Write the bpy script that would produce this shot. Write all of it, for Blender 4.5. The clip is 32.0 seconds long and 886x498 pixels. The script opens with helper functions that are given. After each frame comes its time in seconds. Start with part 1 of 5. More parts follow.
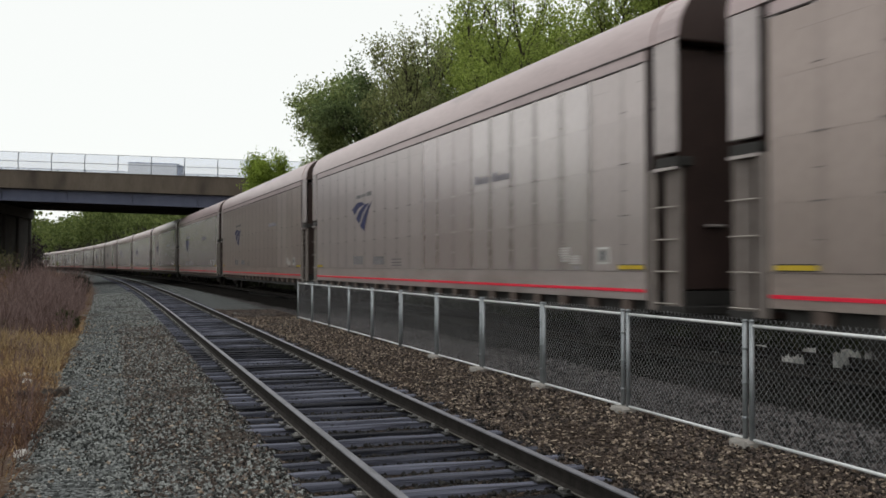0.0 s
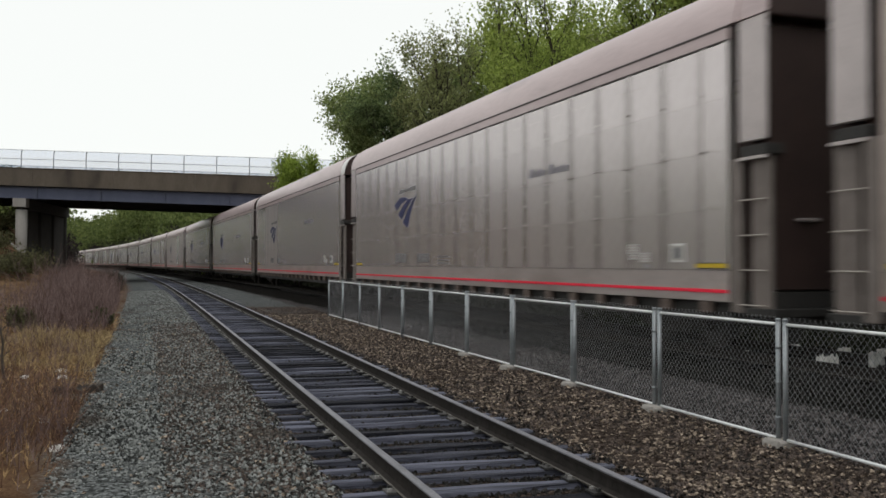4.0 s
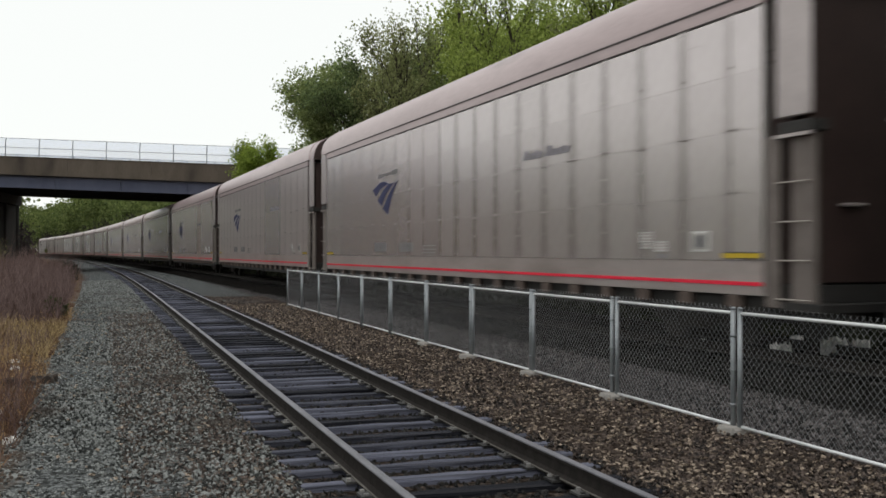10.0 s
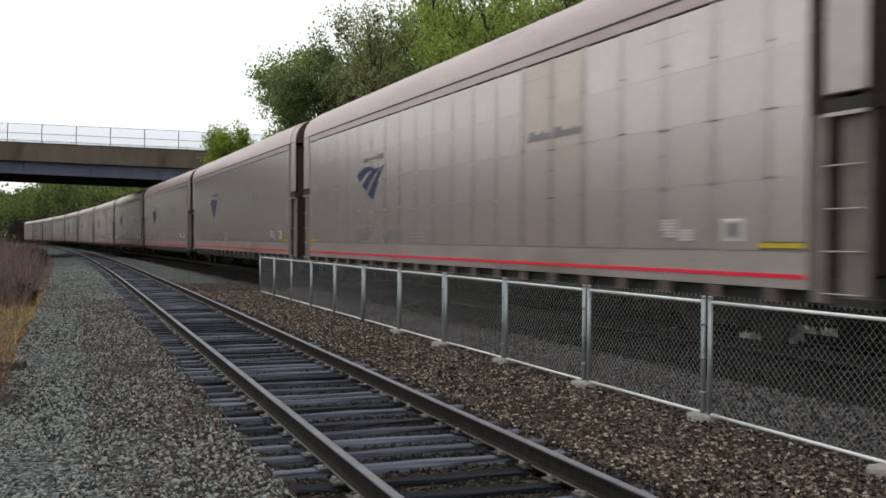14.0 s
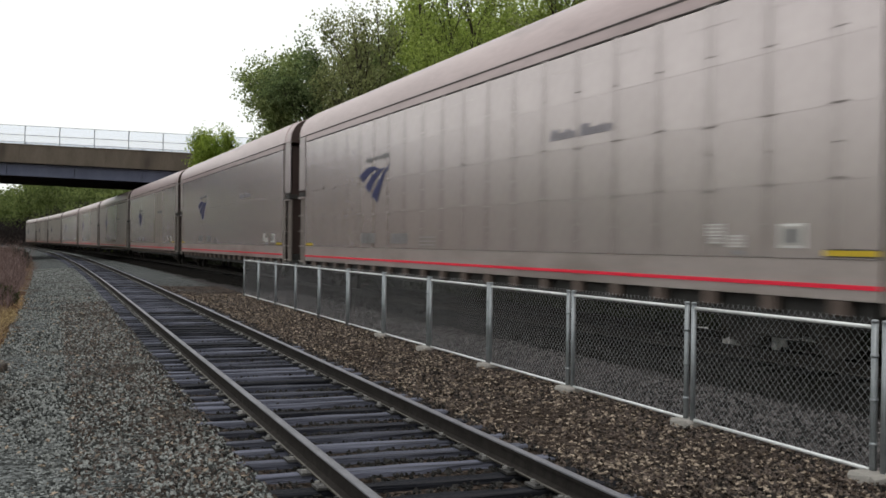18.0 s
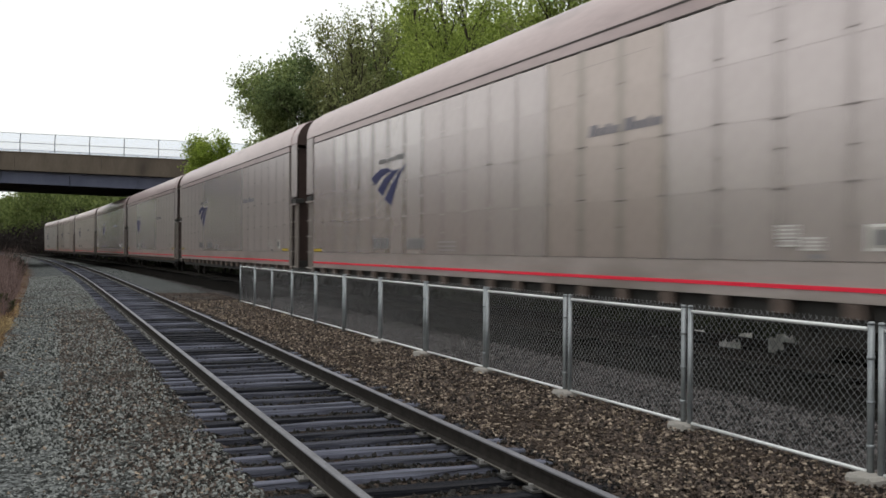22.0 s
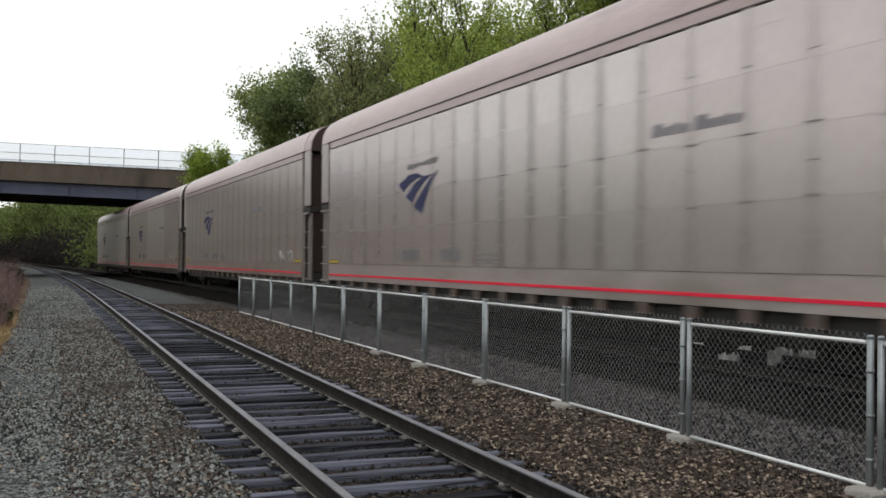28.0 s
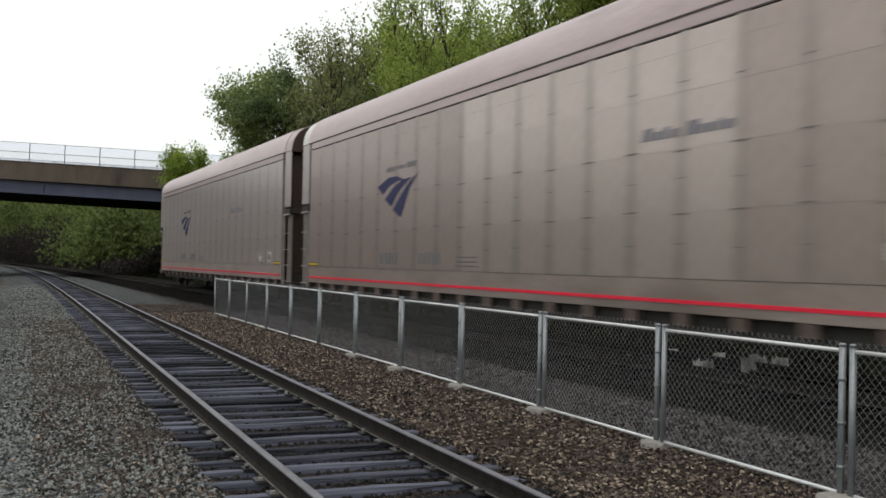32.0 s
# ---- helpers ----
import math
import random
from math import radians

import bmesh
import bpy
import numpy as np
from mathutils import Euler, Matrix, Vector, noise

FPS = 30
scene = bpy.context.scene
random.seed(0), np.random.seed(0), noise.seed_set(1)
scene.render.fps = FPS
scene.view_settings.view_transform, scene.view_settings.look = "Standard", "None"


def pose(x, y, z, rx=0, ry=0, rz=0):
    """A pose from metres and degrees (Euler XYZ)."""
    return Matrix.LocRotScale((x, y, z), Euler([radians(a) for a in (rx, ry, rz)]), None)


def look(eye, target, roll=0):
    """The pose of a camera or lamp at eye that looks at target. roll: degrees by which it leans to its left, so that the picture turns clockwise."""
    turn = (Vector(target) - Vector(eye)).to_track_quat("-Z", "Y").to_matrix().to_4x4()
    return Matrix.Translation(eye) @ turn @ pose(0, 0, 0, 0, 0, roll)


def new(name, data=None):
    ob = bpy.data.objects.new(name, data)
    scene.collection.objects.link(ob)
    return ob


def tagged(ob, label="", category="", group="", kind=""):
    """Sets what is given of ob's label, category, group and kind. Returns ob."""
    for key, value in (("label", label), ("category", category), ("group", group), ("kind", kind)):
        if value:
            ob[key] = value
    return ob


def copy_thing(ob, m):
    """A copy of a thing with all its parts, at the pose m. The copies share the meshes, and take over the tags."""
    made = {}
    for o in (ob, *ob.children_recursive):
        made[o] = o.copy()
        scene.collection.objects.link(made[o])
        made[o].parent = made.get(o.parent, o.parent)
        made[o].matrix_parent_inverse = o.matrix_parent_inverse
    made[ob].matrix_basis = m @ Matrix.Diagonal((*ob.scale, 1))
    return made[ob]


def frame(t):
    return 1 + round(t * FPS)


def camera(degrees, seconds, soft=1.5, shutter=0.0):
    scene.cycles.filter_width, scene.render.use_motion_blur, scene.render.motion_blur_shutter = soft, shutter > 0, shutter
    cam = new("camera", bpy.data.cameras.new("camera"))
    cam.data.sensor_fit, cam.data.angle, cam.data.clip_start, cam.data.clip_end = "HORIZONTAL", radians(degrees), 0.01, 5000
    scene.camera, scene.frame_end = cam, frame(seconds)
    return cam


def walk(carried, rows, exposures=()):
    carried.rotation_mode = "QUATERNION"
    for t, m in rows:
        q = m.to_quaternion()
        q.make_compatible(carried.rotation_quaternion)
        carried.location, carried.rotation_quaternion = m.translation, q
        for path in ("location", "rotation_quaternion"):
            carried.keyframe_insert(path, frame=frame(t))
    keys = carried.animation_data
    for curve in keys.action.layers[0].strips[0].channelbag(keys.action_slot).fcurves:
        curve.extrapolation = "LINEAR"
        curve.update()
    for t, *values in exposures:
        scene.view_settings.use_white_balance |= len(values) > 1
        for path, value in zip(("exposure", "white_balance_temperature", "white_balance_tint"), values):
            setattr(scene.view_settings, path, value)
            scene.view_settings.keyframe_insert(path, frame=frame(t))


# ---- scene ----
cam = camera(48.97, 32.0, soft=1.6, shutter=0.5)
EYE = (0.0, -0.004, 1.605)
# seconds, yaw, pitch, roll of the hand-held camera, which stands still and pans
PAN = [
    (0, -18.748, 0.936, 0.024), (0.5, -18.051, 1.112, -0.270), (1, -16.395, 1.267, -0.249), (1.5, -15.852, 1.095, -0.044),
    (2, -15.994, 0.886, 0.016), (2.5, -16.431, 0.812, -0.122), (3, -16.536, 0.872, -0.201), (3.5, -16.763, 0.913, -0.100),
    (5.5, -17.386, 0.352, 0.064), (6, -17.612, 0.511, 0.174), (6.5, -17.777, 0.484, 0.143), (7, -18.154, 0.493, 0.065),
    (7.5, -18.250, 0.252, 0.092), (8, -18.547, 0.252, 0.117), (8.5, -18.546, 0.227, 0.234), (9, -18.749, 0.297, -0.079),
    (9.5, -19.161, 0.538, -0.182), (10, -19.353, 0.190, -0.057), (10.5, -19.439, -0.196, -0.027), (11, -19.897, -0.363, 0.127),
    (11.5, -20.127, -0.354, 0.089), (12, -20.463, -0.489, -0.182), (12.5, -20.614, -0.615, -0.411), (13, -20.750, -0.581, -0.462),
    (13.5, -20.832, -0.538, -0.408), (14, -20.927, -0.527, -0.375), (14.5, -21.059, -0.684, -0.346), (16.5, -21.609, -0.543, -0.426),
    (17, -21.736, -0.588, -0.714), (17.5, -21.818, -0.555, -0.638), (18, -21.814, -0.258, -0.743), (18.5, -21.607, -0.321, -0.787),
    (19, -21.966, -0.273, -0.748), (19.5, -21.797, 0.044, -0.570), (20, -22.000, 0.239, -0.692), (20.5, -21.837, 0.293, -0.479),
    (21, -21.890, 0.244, -0.656), (21.5, -21.981, 0.211, -0.594), (22, -22.035, 0.034, -0.371), (22.5, -22.229, -0.075, -0.387),
    (23, -22.335, -0.152, -0.482), (23.5, -22.202, -0.176, -0.715), (24, -22.409, -0.399, -0.675), (24.5, -21.987, -0.809, -0.568),
    (25, -22.128, -0.809, -0.669), (25.5, -22.258, -0.617, -0.944), (27.5, -22.311, 0.749, -0.590), (28, -22.085, 0.722, -0.579),
    (28.5, -22.039, 1.029, -0.559), (29, -22.138, 0.935, -0.604), (29.5, -22.371, 0.874, -0.504), (30, -22.348, 0.702, -0.412),
    (30.5, -22.716, 0.812, -0.516), (31, -22.791, 0.829, -0.860), (31.5, -23.108, 0.954, -0.905), (32, -23.432, 0.963, -1.273),
]
walk(cam, [(t, pose(*EYE, 90 + p, r, y)) for t, y, p, r in PAN], exposures=[(0, 0.0), (9, 0.0), (14, 0.16), (28, 0.16), (32, 0.09)])

# ---- world: bright overcast sky, soft high sun behind cloud ----
SUN_ELEVATION, SUN_TURN = radians(55), radians(200)
world = bpy.data.worlds.new("world")
scene.world = world
world.use_nodes = True
wn = world.node_tree
wn.nodes.clear()
sky = wn.nodes.new("ShaderNodeTexSky")
sky.sky_type, sky.sun_disc, sky.sun_elevation, sky.sun_rotation = "NISHITA", False, SUN_ELEVATION, SUN_TURN
clear = wn.nodes.new("ShaderNodeBackground")
clear.inputs["Strength"].default_value = 0.10
cloud = wn.nodes.new("ShaderNodeBackground")
cloud.inputs["Color"].default_value = (0.982, 1.0, 0.97, 1)
cloud.inputs["Strength"].default_value = 1.02
both = wn.nodes.new("ShaderNodeMixShader")
both.inputs[0].default_value = 0.93
wout = wn.nodes.new("ShaderNodeOutputWorld")
wn.links.new(sky.outputs[0], clear.inputs["Color"])
wn.links.new(clear.outputs[0], both.inputs[1])
wn.links.new(cloud.outputs[0], both.inputs[2])
wn.links.new(both.outputs[0], wout.inputs[0])
sun_data = bpy.data.lights.new("sun", "SUN")
sun_data.energy, sun_data.angle, sun_data.color = 0.5, radians(25), (1.0, 0.97, 0.92)
sun = new("sun", sun_data)
sun.matrix_world = look((-20, -40, 80), (0, 0, 0))

# ---- materials ----
def surface(name, low, high, scale=4.0, rough=0.8, metal=0.0, bump=0.3, fine=40.0, stretch=(1, 1, 1), island=0.0, piece=0.0, coords="Object", spec=0.4, depth=0.02, stain=None, stain_scale=0.7, stain_at=0.55):
    """A procedural surface: two colours mixed by noise at two scales, an optional stain, fine relief, and variation from piece to piece."""
    m = bpy.data.materials.new(name)
    m.use_nodes = True
    nt = m.node_tree
    b = nt.nodes["Principled BSDF"]
    b.inputs["Roughness"].default_value, b.inputs["Metallic"].default_value = rough, metal
    b.inputs["Specular IOR Level"].default_value = spec
    tc, mp = nt.nodes.new("ShaderNodeTexCoord"), nt.nodes.new("ShaderNodeMapping")
    mp.inputs["Scale"].default_value = stretch
    nt.links.new(tc.outputs[coords], mp.inputs["Vector"])
    n1, n2 = nt.nodes.new("ShaderNodeTexNoise"), nt.nodes.new("ShaderNodeTexNoise")
    for n, s, d in ((n1, scale, 6), (n2, fine, 3)):
        n.inputs["Scale"].default_value, n.inputs["Detail"].default_value, n.inputs["Roughness"].default_value = s, d, 0.6
        nt.links.new(mp.outputs[0], n.inputs["Vector"])
    add = nt.nodes.new("ShaderNodeMath")
    add.operation, add.inputs[1].default_value = "MULTIPLY_ADD", 0.45
    nt.links.new(n2.outputs["Fac"], add.inputs[0])
    nt.links.new(n1.outputs["Fac"], add.inputs[2])
    fac = add.outputs[0]
    for amount, kind in ((island, "island"), (piece, "piece")):
        if amount:
            src = nt.nodes.new("ShaderNodeNewGeometry" if kind == "island" else "ShaderNodeObjectInfo")
            more = nt.nodes.new("ShaderNodeMath")
            more.operation, more.inputs[1].default_value = "MULTIPLY_ADD", amount
            nt.links.new(src.outputs["Random Per Island" if kind == "island" else "Random"], more.inputs[0])
            less = nt.nodes.new("ShaderNodeMath")
            less.operation, less.inputs[1].default_value = "SUBTRACT", amount / 2
            nt.links.new(fac, more.inputs[2])
            nt.links.new(more.outputs[0], less.inputs[0])
            fac = less.outputs[0]
    ramp = nt.nodes.new("ShaderNodeValToRGB")
    ramp.color_ramp.elements[0].position, ramp.color_ramp.elements[1].position = 0.45, 1.0
    ramp.color_ramp.elements[0].color, ramp.color_ramp.elements[1].color = (*low, 1), (*high, 1)
    nt.links.new(fac, ramp.inputs[0])
    col = ramp.outputs[0]
    if stain:
        n3 = nt.nodes.new("ShaderNodeTexNoise")
        n3.inputs["Scale"].default_value, n3.inputs["Detail"].default_value = stain_scale, 8
        nt.links.new(mp.outputs[0], n3.inputs["Vector"])
        edge = nt.nodes.new("ShaderNodeMapRange")
        edge.inputs["From Min"].default_value, edge.inputs["From Max"].default_value = stain_at, stain_at + 0.15
        nt.links.new(n3.outputs["Fac"], edge.inputs["Value"])
        mix = nt.nodes.new("ShaderNodeMixRGB")
        mix.inputs[2].default_value = (*stain, 1)
        nt.links.new(edge.outputs[0], mix.inputs[0])
        nt.links.new(col, mix.inputs[1])
        col = mix.outputs[0]
    nt.links.new(col, b.inputs["Base Color"])
    if bump:
        bp = nt.nodes.new("ShaderNodeBump")
        bp.inputs["Strength"].default_value, bp.inputs["Distance"].default_value = bump, depth
        nt.links.new(n2.outputs["Fac"], bp.inputs["Height"])
        nt.links.new(bp.outputs[0], b.inputs["Normal"])
    return m


def veil(name, colour, cover):
    """A woven sheet too fine to see the wires of: part wire, part air."""
    m = bpy.data.materials.new(name)
    m.use_nodes = True
    nt = m.node_tree
    b = nt.nodes["Principled BSDF"]
    b.inputs["Base Color"].default_value, b.inputs["Roughness"].default_value = (*colour, 1), 0.5
    b.inputs["Alpha"].default_value = cover
    return m


M_RACK = surface("galvanised_panel", (0.45, 0.395, 0.39), (0.61, 0.54, 0.535), 0.9, 0.31, 0.6, 0, 14, (1, 1, 0.35), piece=0.09, spec=0.5, stain=(0.34, 0.292, 0.28), stain_scale=0.5, stain_at=0.56)
M_RACK_BRIGHT = surface("bright_galvanised_panel", (0.47, 0.412, 0.41), (0.66, 0.588, 0.586), 0.9, 0.27, 0.66, 0, 14, (1, 1, 0.35), piece=0.09, spec=0.5, stain=(0.38, 0.33, 0.325), stain_scale=0.5, stain_at=0.57)
M_RACK_DIRTY = surface("brake_dust_panel", (0.32, 0.262, 0.242), (0.47, 0.392, 0.366), 0.9, 0.34, 0.6, 0, 14, (1, 1, 0.35), piece=0.09, spec=0.5, stain=(0.25, 0.202, 0.184), stain_scale=0.5, stain_at=0.54)
M_POST_CLEAN = surface("clean_rack_post", (0.36, 0.318, 0.312), (0.49, 0.437, 0.43), 2, 0.32, 0.6, 0.1, 30)
M_POST = surface("rack_post_paint", (0.38, 0.36, 0.345), (0.51, 0.485, 0.465), 2, 0.42, 0.6, 0.2, 30)
M_POST_DARK = surface("dusty_rack_post", (0.37, 0.325, 0.30), (0.48, 0.43, 0.40), 2, 0.42, 0.5, 0.2, 30)
M_ROOF = surface("rack_roof_paint", (0.40, 0.315, 0.318), (0.56, 0.455, 0.458), 0.6, 0.36, 0.25, 0.12, 12, (0.3, 1, 1), stain=(0.32, 0.255, 0.26), stain_scale=0.9, stain_at=0.56)
M_EAVE = surface("eave_seam", (0.05, 0.042, 0.042), (0.09, 0.075, 0.07), 3, 0.7)
M_END = surface("end_panel_paint", (0.38, 0.335, 0.33), (0.52, 0.462, 0.457), 1.5, 0.35, 0.5, 0.15, 20)
M_ARCH = surface("pale_end_arch", (0.62, 0.61, 0.60), (0.78, 0.77, 0.76), 1.5, 0.4, 0.2, 0.1, 20, stain=(0.45, 0.43, 0.42), stain_scale=0.8)
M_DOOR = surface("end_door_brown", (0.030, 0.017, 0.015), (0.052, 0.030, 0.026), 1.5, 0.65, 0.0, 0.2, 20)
M_DARK = surface("underframe_black", (0.02, 0.019, 0.018), (0.045, 0.042, 0.04), 3, 0.75)
M_RED = surface("red_stripe", (0.76, 0.012, 0.048), (0.86, 0.02, 0.06), 2, 0.45, bump=0.05)
M_BLUE = surface("navy_decal", (0.012, 0.015, 0.075), (0.02, 0.025, 0.10), 2, 0.6, bump=0.03)
M_MARK = surface("grey_lettering", (0.10, 0.10, 0.11), (0.17, 0.17, 0.18), 2, 0.5, bump=0.03)
M_LETTER = surface("faded_lettering", (0.13, 0.125, 0.13), (0.22, 0.212, 0.22), 2, 0.55, 0.0, bump=0.03)
M_FADED = surface("slate_lettering", (0.19, 0.18, 0.205), (0.30, 0.285, 0.32), 2, 0.55, 0.1, bump=0.03)
M_SEAM = surface("dusty_joint", (0.14, 0.12, 0.117), (0.24, 0.212, 0.207), 2, 0.6, 0.2, bump=0.05)
M_RUNG = surface("worn_ladder_rung", (0.30, 0.265, 0.235), (0.45, 0.405, 0.37), 4, 0.5, 0.3, bump=0.05)
M_WHITE = surface("white_placard", (0.62, 0.61, 0.59), (0.74, 0.73, 0.71), 2, 0.5, bump=0.03)
M_YELLOW = surface("yellow_reflector", (0.52, 0.36, 0.02), (0.66, 0.47, 0.04), 2, 0.4, bump=0.03)
M_BAY = surface("rusty_ladder_bay", (0.13, 0.108, 0.098), (0.22, 0.188, 0.172), 2, 0.55, 0.2, 0.2, 25)
M_WHEEL = surface("wheel_steel", (0.022, 0.019, 0.017), (0.055, 0.048, 0.043), 4, 0.55, 0.5)
M_PLATE_SHADE = surface("shaded_tie_plate", (0.012, 0.011, 0.01), (0.04, 0.037, 0.034), 8, 0.7, 0.1, 0.3, 50)
M_RAIL = surface("rusty_rail_side", (0.014, 0.012, 0.0115), (0.040, 0.035, 0.032), 9, 0.85, 0.0, 0.4, 90, spec=0.08)
M_FOOT = surface("lit_rail_foot", (0.075, 0.068, 0.06), (0.16, 0.15, 0.135), 6, 0.85, 0.0, 0.3, 60)
M_HEAD_SHADE = surface("shaded_rail_head", (0.02, 0.018, 0.017), (0.05, 0.046, 0.043), 5, 0.85, 0.1, 0.2, 60, spec=0.1)
M_HEAD = surface("worn_rail_head", (0.085, 0.085, 0.096), (0.225, 0.225, 0.25), 7, 0.5, 0.3, 0.5, 70, (1, 0.3, 1))
M_TIE = surface("weathered_tie", (0.010, 0.0108, 0.0155), (0.148, 0.155, 0.205), 2, 0.85, 0, 1.0, 8, (0.3, 8, 8), piece=0.7, depth=0.03, spec=0.15, stain=(0.023, 0.023, 0.028), stain_scale=1.0, stain_at=0.53)
M_TIE_SHADE = surface("oily_tie", (0.006, 0.006, 0.006), (0.035, 0.033, 0.031), 3, 0.85, 0, 0.5, 38, (0.35, 6, 6), piece=0.6, spec=0.15)
M_PLATE = surface("tie_plate_steel", (0.022, 0.021, 0.021), (0.10, 0.097, 0.095), 8, 0.55, 0.3, 0.3, 50, island=0.6)
M_SPIKE = surface("worn_spike_steel", (0.03, 0.029, 0.028), (0.36, 0.35, 0.34), 8, 0.45, 0.3, 0.2, 50, island=1.0)
M_STUB = surface("grimy_post_foot", (0.06, 0.043, 0.037), (0.15, 0.112, 0.095), 5, 0.8, 0.0, 0.1, 40)
M_GALV = surface("galvanised_tube", (0.20, 0.218, 0.232), (0.34, 0.362, 0.38), 6, 0.42, 0.45, 0.05, 60)
M_RAILTUBE = surface("skylit_galvanised_rail", (0.62, 0.63, 0.64), (0.82, 0.83, 0.84), 6, 0.4, 0.2, 0.05, 60)
M_STONE_DARK = surface("shaded_ballast_stone", (0.003, 0.0028, 0.0026), (0.027, 0.025, 0.0235), 5, 0.9, 0, 0.3, 60, island=0.9)
M_WIRE = surface("galvanised_wire", (0.20, 0.205, 0.215), (0.34, 0.35, 0.365), 6, 0.45, 0.4, 0)
M_CONC = surface("old_concrete", (0.25, 0.235, 0.215), (0.40, 0.38, 0.355), 1.6, 0.9, 0, 0.4, 30, stain=(0.15, 0.135, 0.12))
M_FASCIA = surface("stained_parapet_concrete", (0.075, 0.060, 0.046), (0.125, 0.102, 0.082), 0.8, 0.9, 0, 0.3, 8, (1, 1, 0.4), stain=(0.048, 0.038, 0.031), stain_scale=0.4, stain_at=0.52)
M_PIER_SHADE = surface("shaded_concrete", (0.022, 0.02, 0.018), (0.045, 0.041, 0.037), 1.0, 0.9, 0, 0.3, 10)
M_POLE = surface("weathered_dark_post", (0.10, 0.11, 0.125), (0.18, 0.19, 0.205), 3, 0.6, 0.2, 0.05, 20)
M_LEAF = surface("fallen_leaf", (0.05, 0.033, 0.024), (0.36, 0.29, 0.225), 3, 0.85, island=1.0, bump=0)
# inner girders and soffit: shade under the deck is in the colour
M_GIRDER_SHADE = surface("shaded_girder_paint", (0.010, 0.0105, 0.013), (0.022, 0.023, 0.028), 0.8, 0.7, 0, 0.1, 10)
M_PIER = surface("pale_pier_concrete", (0.22, 0.205, 0.19), (0.32, 0.30, 0.285), 1.0, 0.9, 0, 0.3, 10, (1, 1, 0.3))
M_STEEL = surface("blue_grey_girder_paint", (0.058, 0.066, 0.112), (0.09, 0.10, 0.155), 0.7, 0.5, 0, 0.1, 10, (1, 1, 0.3))
M_STONE = surface("ballast_stone", (0.0195, 0.0215, 0.0205), (0.26, 0.272, 0.264), 5, 0.9, 0, 0.3, 60, island=1.0, stain=(0.060, 0.048, 0.040), stain_scale=0.55, stain_at=0.56)
M_STONE_BROWN = surface("leafy_ballast_stone", (0.009, 0.0066, 0.0056), (0.122, 0.093, 0.079), 5, 0.9, 0, 0.3, 60, island=1.0, stain=(0.035, 0.024, 0.018), stain_scale=0.8, stain_at=0.52)
M_STONE_SLATE = surface("blue_grey_ballast_stone", (0.010, 0.0095, 0.0095), (0.152, 0.139, 0.139), 5, 0.9, 0, 0.3, 60, island=1.0)
M_BARK = surface("tree_bark", (0.035, 0.028, 0.022), (0.10, 0.082, 0.066), 6, 0.9, 0, 0.6, 30, (1, 1, 0.3))
M_STEM = surface("dry_stem", (0.075, 0.045, 0.041), (0.20, 0.142, 0.132), 3, 0.9, island=0.6, bump=0)
M_RUSSET = surface("russet_weed_stem", (0.06, 0.032, 0.022), (0.20, 0.112, 0.07), 3, 0.9, island=0.7, bump=0)
M_STRAW = surface("dead_grass", (0.095, 0.052, 0.027), (0.46, 0.31, 0.15), 1.2, 0.9, island=0.7, bump=0)
M_GOLD = surface("golden_dead_grass", (0.12, 0.075, 0.032), (0.44, 0.33, 0.17), 1.2, 0.9, island=0.7, bump=0)
M_LITTER = surface("pale_litter", (0.60, 0.58, 0.55), (0.85, 0.84, 0.82), 4, 0.7)
M_LOG = surface("rotten_timber", (0.022, 0.018, 0.015), (0.06, 0.048, 0.04), 5, 0.9, stretch=(0.3, 3, 3))


def leaf_surface(name, low, high):
    m = surface(name, low, high, 0.5, 0.6, 0, 0, 4, island=0.8, spec=0.3)
    nt = m.node_tree
    b, out = nt.nodes["Principled BSDF"], nt.nodes["Material Output"]
    thin, mix = nt.nodes.new("ShaderNodeBsdfTranslucent"), nt.nodes.new("ShaderNodeMixShader")
    nt.links.new(b.inputs["Base Color"].links[0].from_socket, thin.inputs["Color"])
    mix.inputs[0].default_value = 0.5
    nt.links.new(b.outputs[0], mix.inputs[1])
    nt.links.new(thin.outputs[0], mix.inputs[2])
    nt.links.new(mix.outputs[0], out.inputs["Surface"])
    return m


L_DEEP = leaf_surface("deep_green_leaf", (0.165, 0.205, 0.075), (0.40, 0.47, 0.20))
L_SPRING = leaf_surface("spring_green_leaf", (0.20, 0.262, 0.052), (0.48, 0.57, 0.165))
L_BROWN = leaf_surface("budding_brown_leaf", (0.17, 0.187, 0.08), (0.39, 0.42, 0.19))
L_DARK = leaf_surface("shaded_dark_leaf", (0.10, 0.140, 0.058), (0.27, 0.345, 0.150))
L_SLOPE = leaf_surface("slope_scrub_leaf", (0.06, 0.062, 0.03), (0.17, 0.165, 0.08))
L_LIME = leaf_surface("lime_green_leaf", (0.15, 0.21, 0.03), (0.38, 0.48, 0.09))
L_WOOD = leaf_surface("far_wood_leaf", (0.10, 0.135, 0.04), (0.225, 0.275, 0.09))
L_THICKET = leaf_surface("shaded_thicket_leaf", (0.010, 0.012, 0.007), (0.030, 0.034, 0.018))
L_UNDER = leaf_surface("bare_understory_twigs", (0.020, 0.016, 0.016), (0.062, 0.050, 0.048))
L_BRUSH = leaf_surface("evergreen_scrub_leaf", (0.034, 0.044, 0.018), (0.10, 0.115, 0.045))


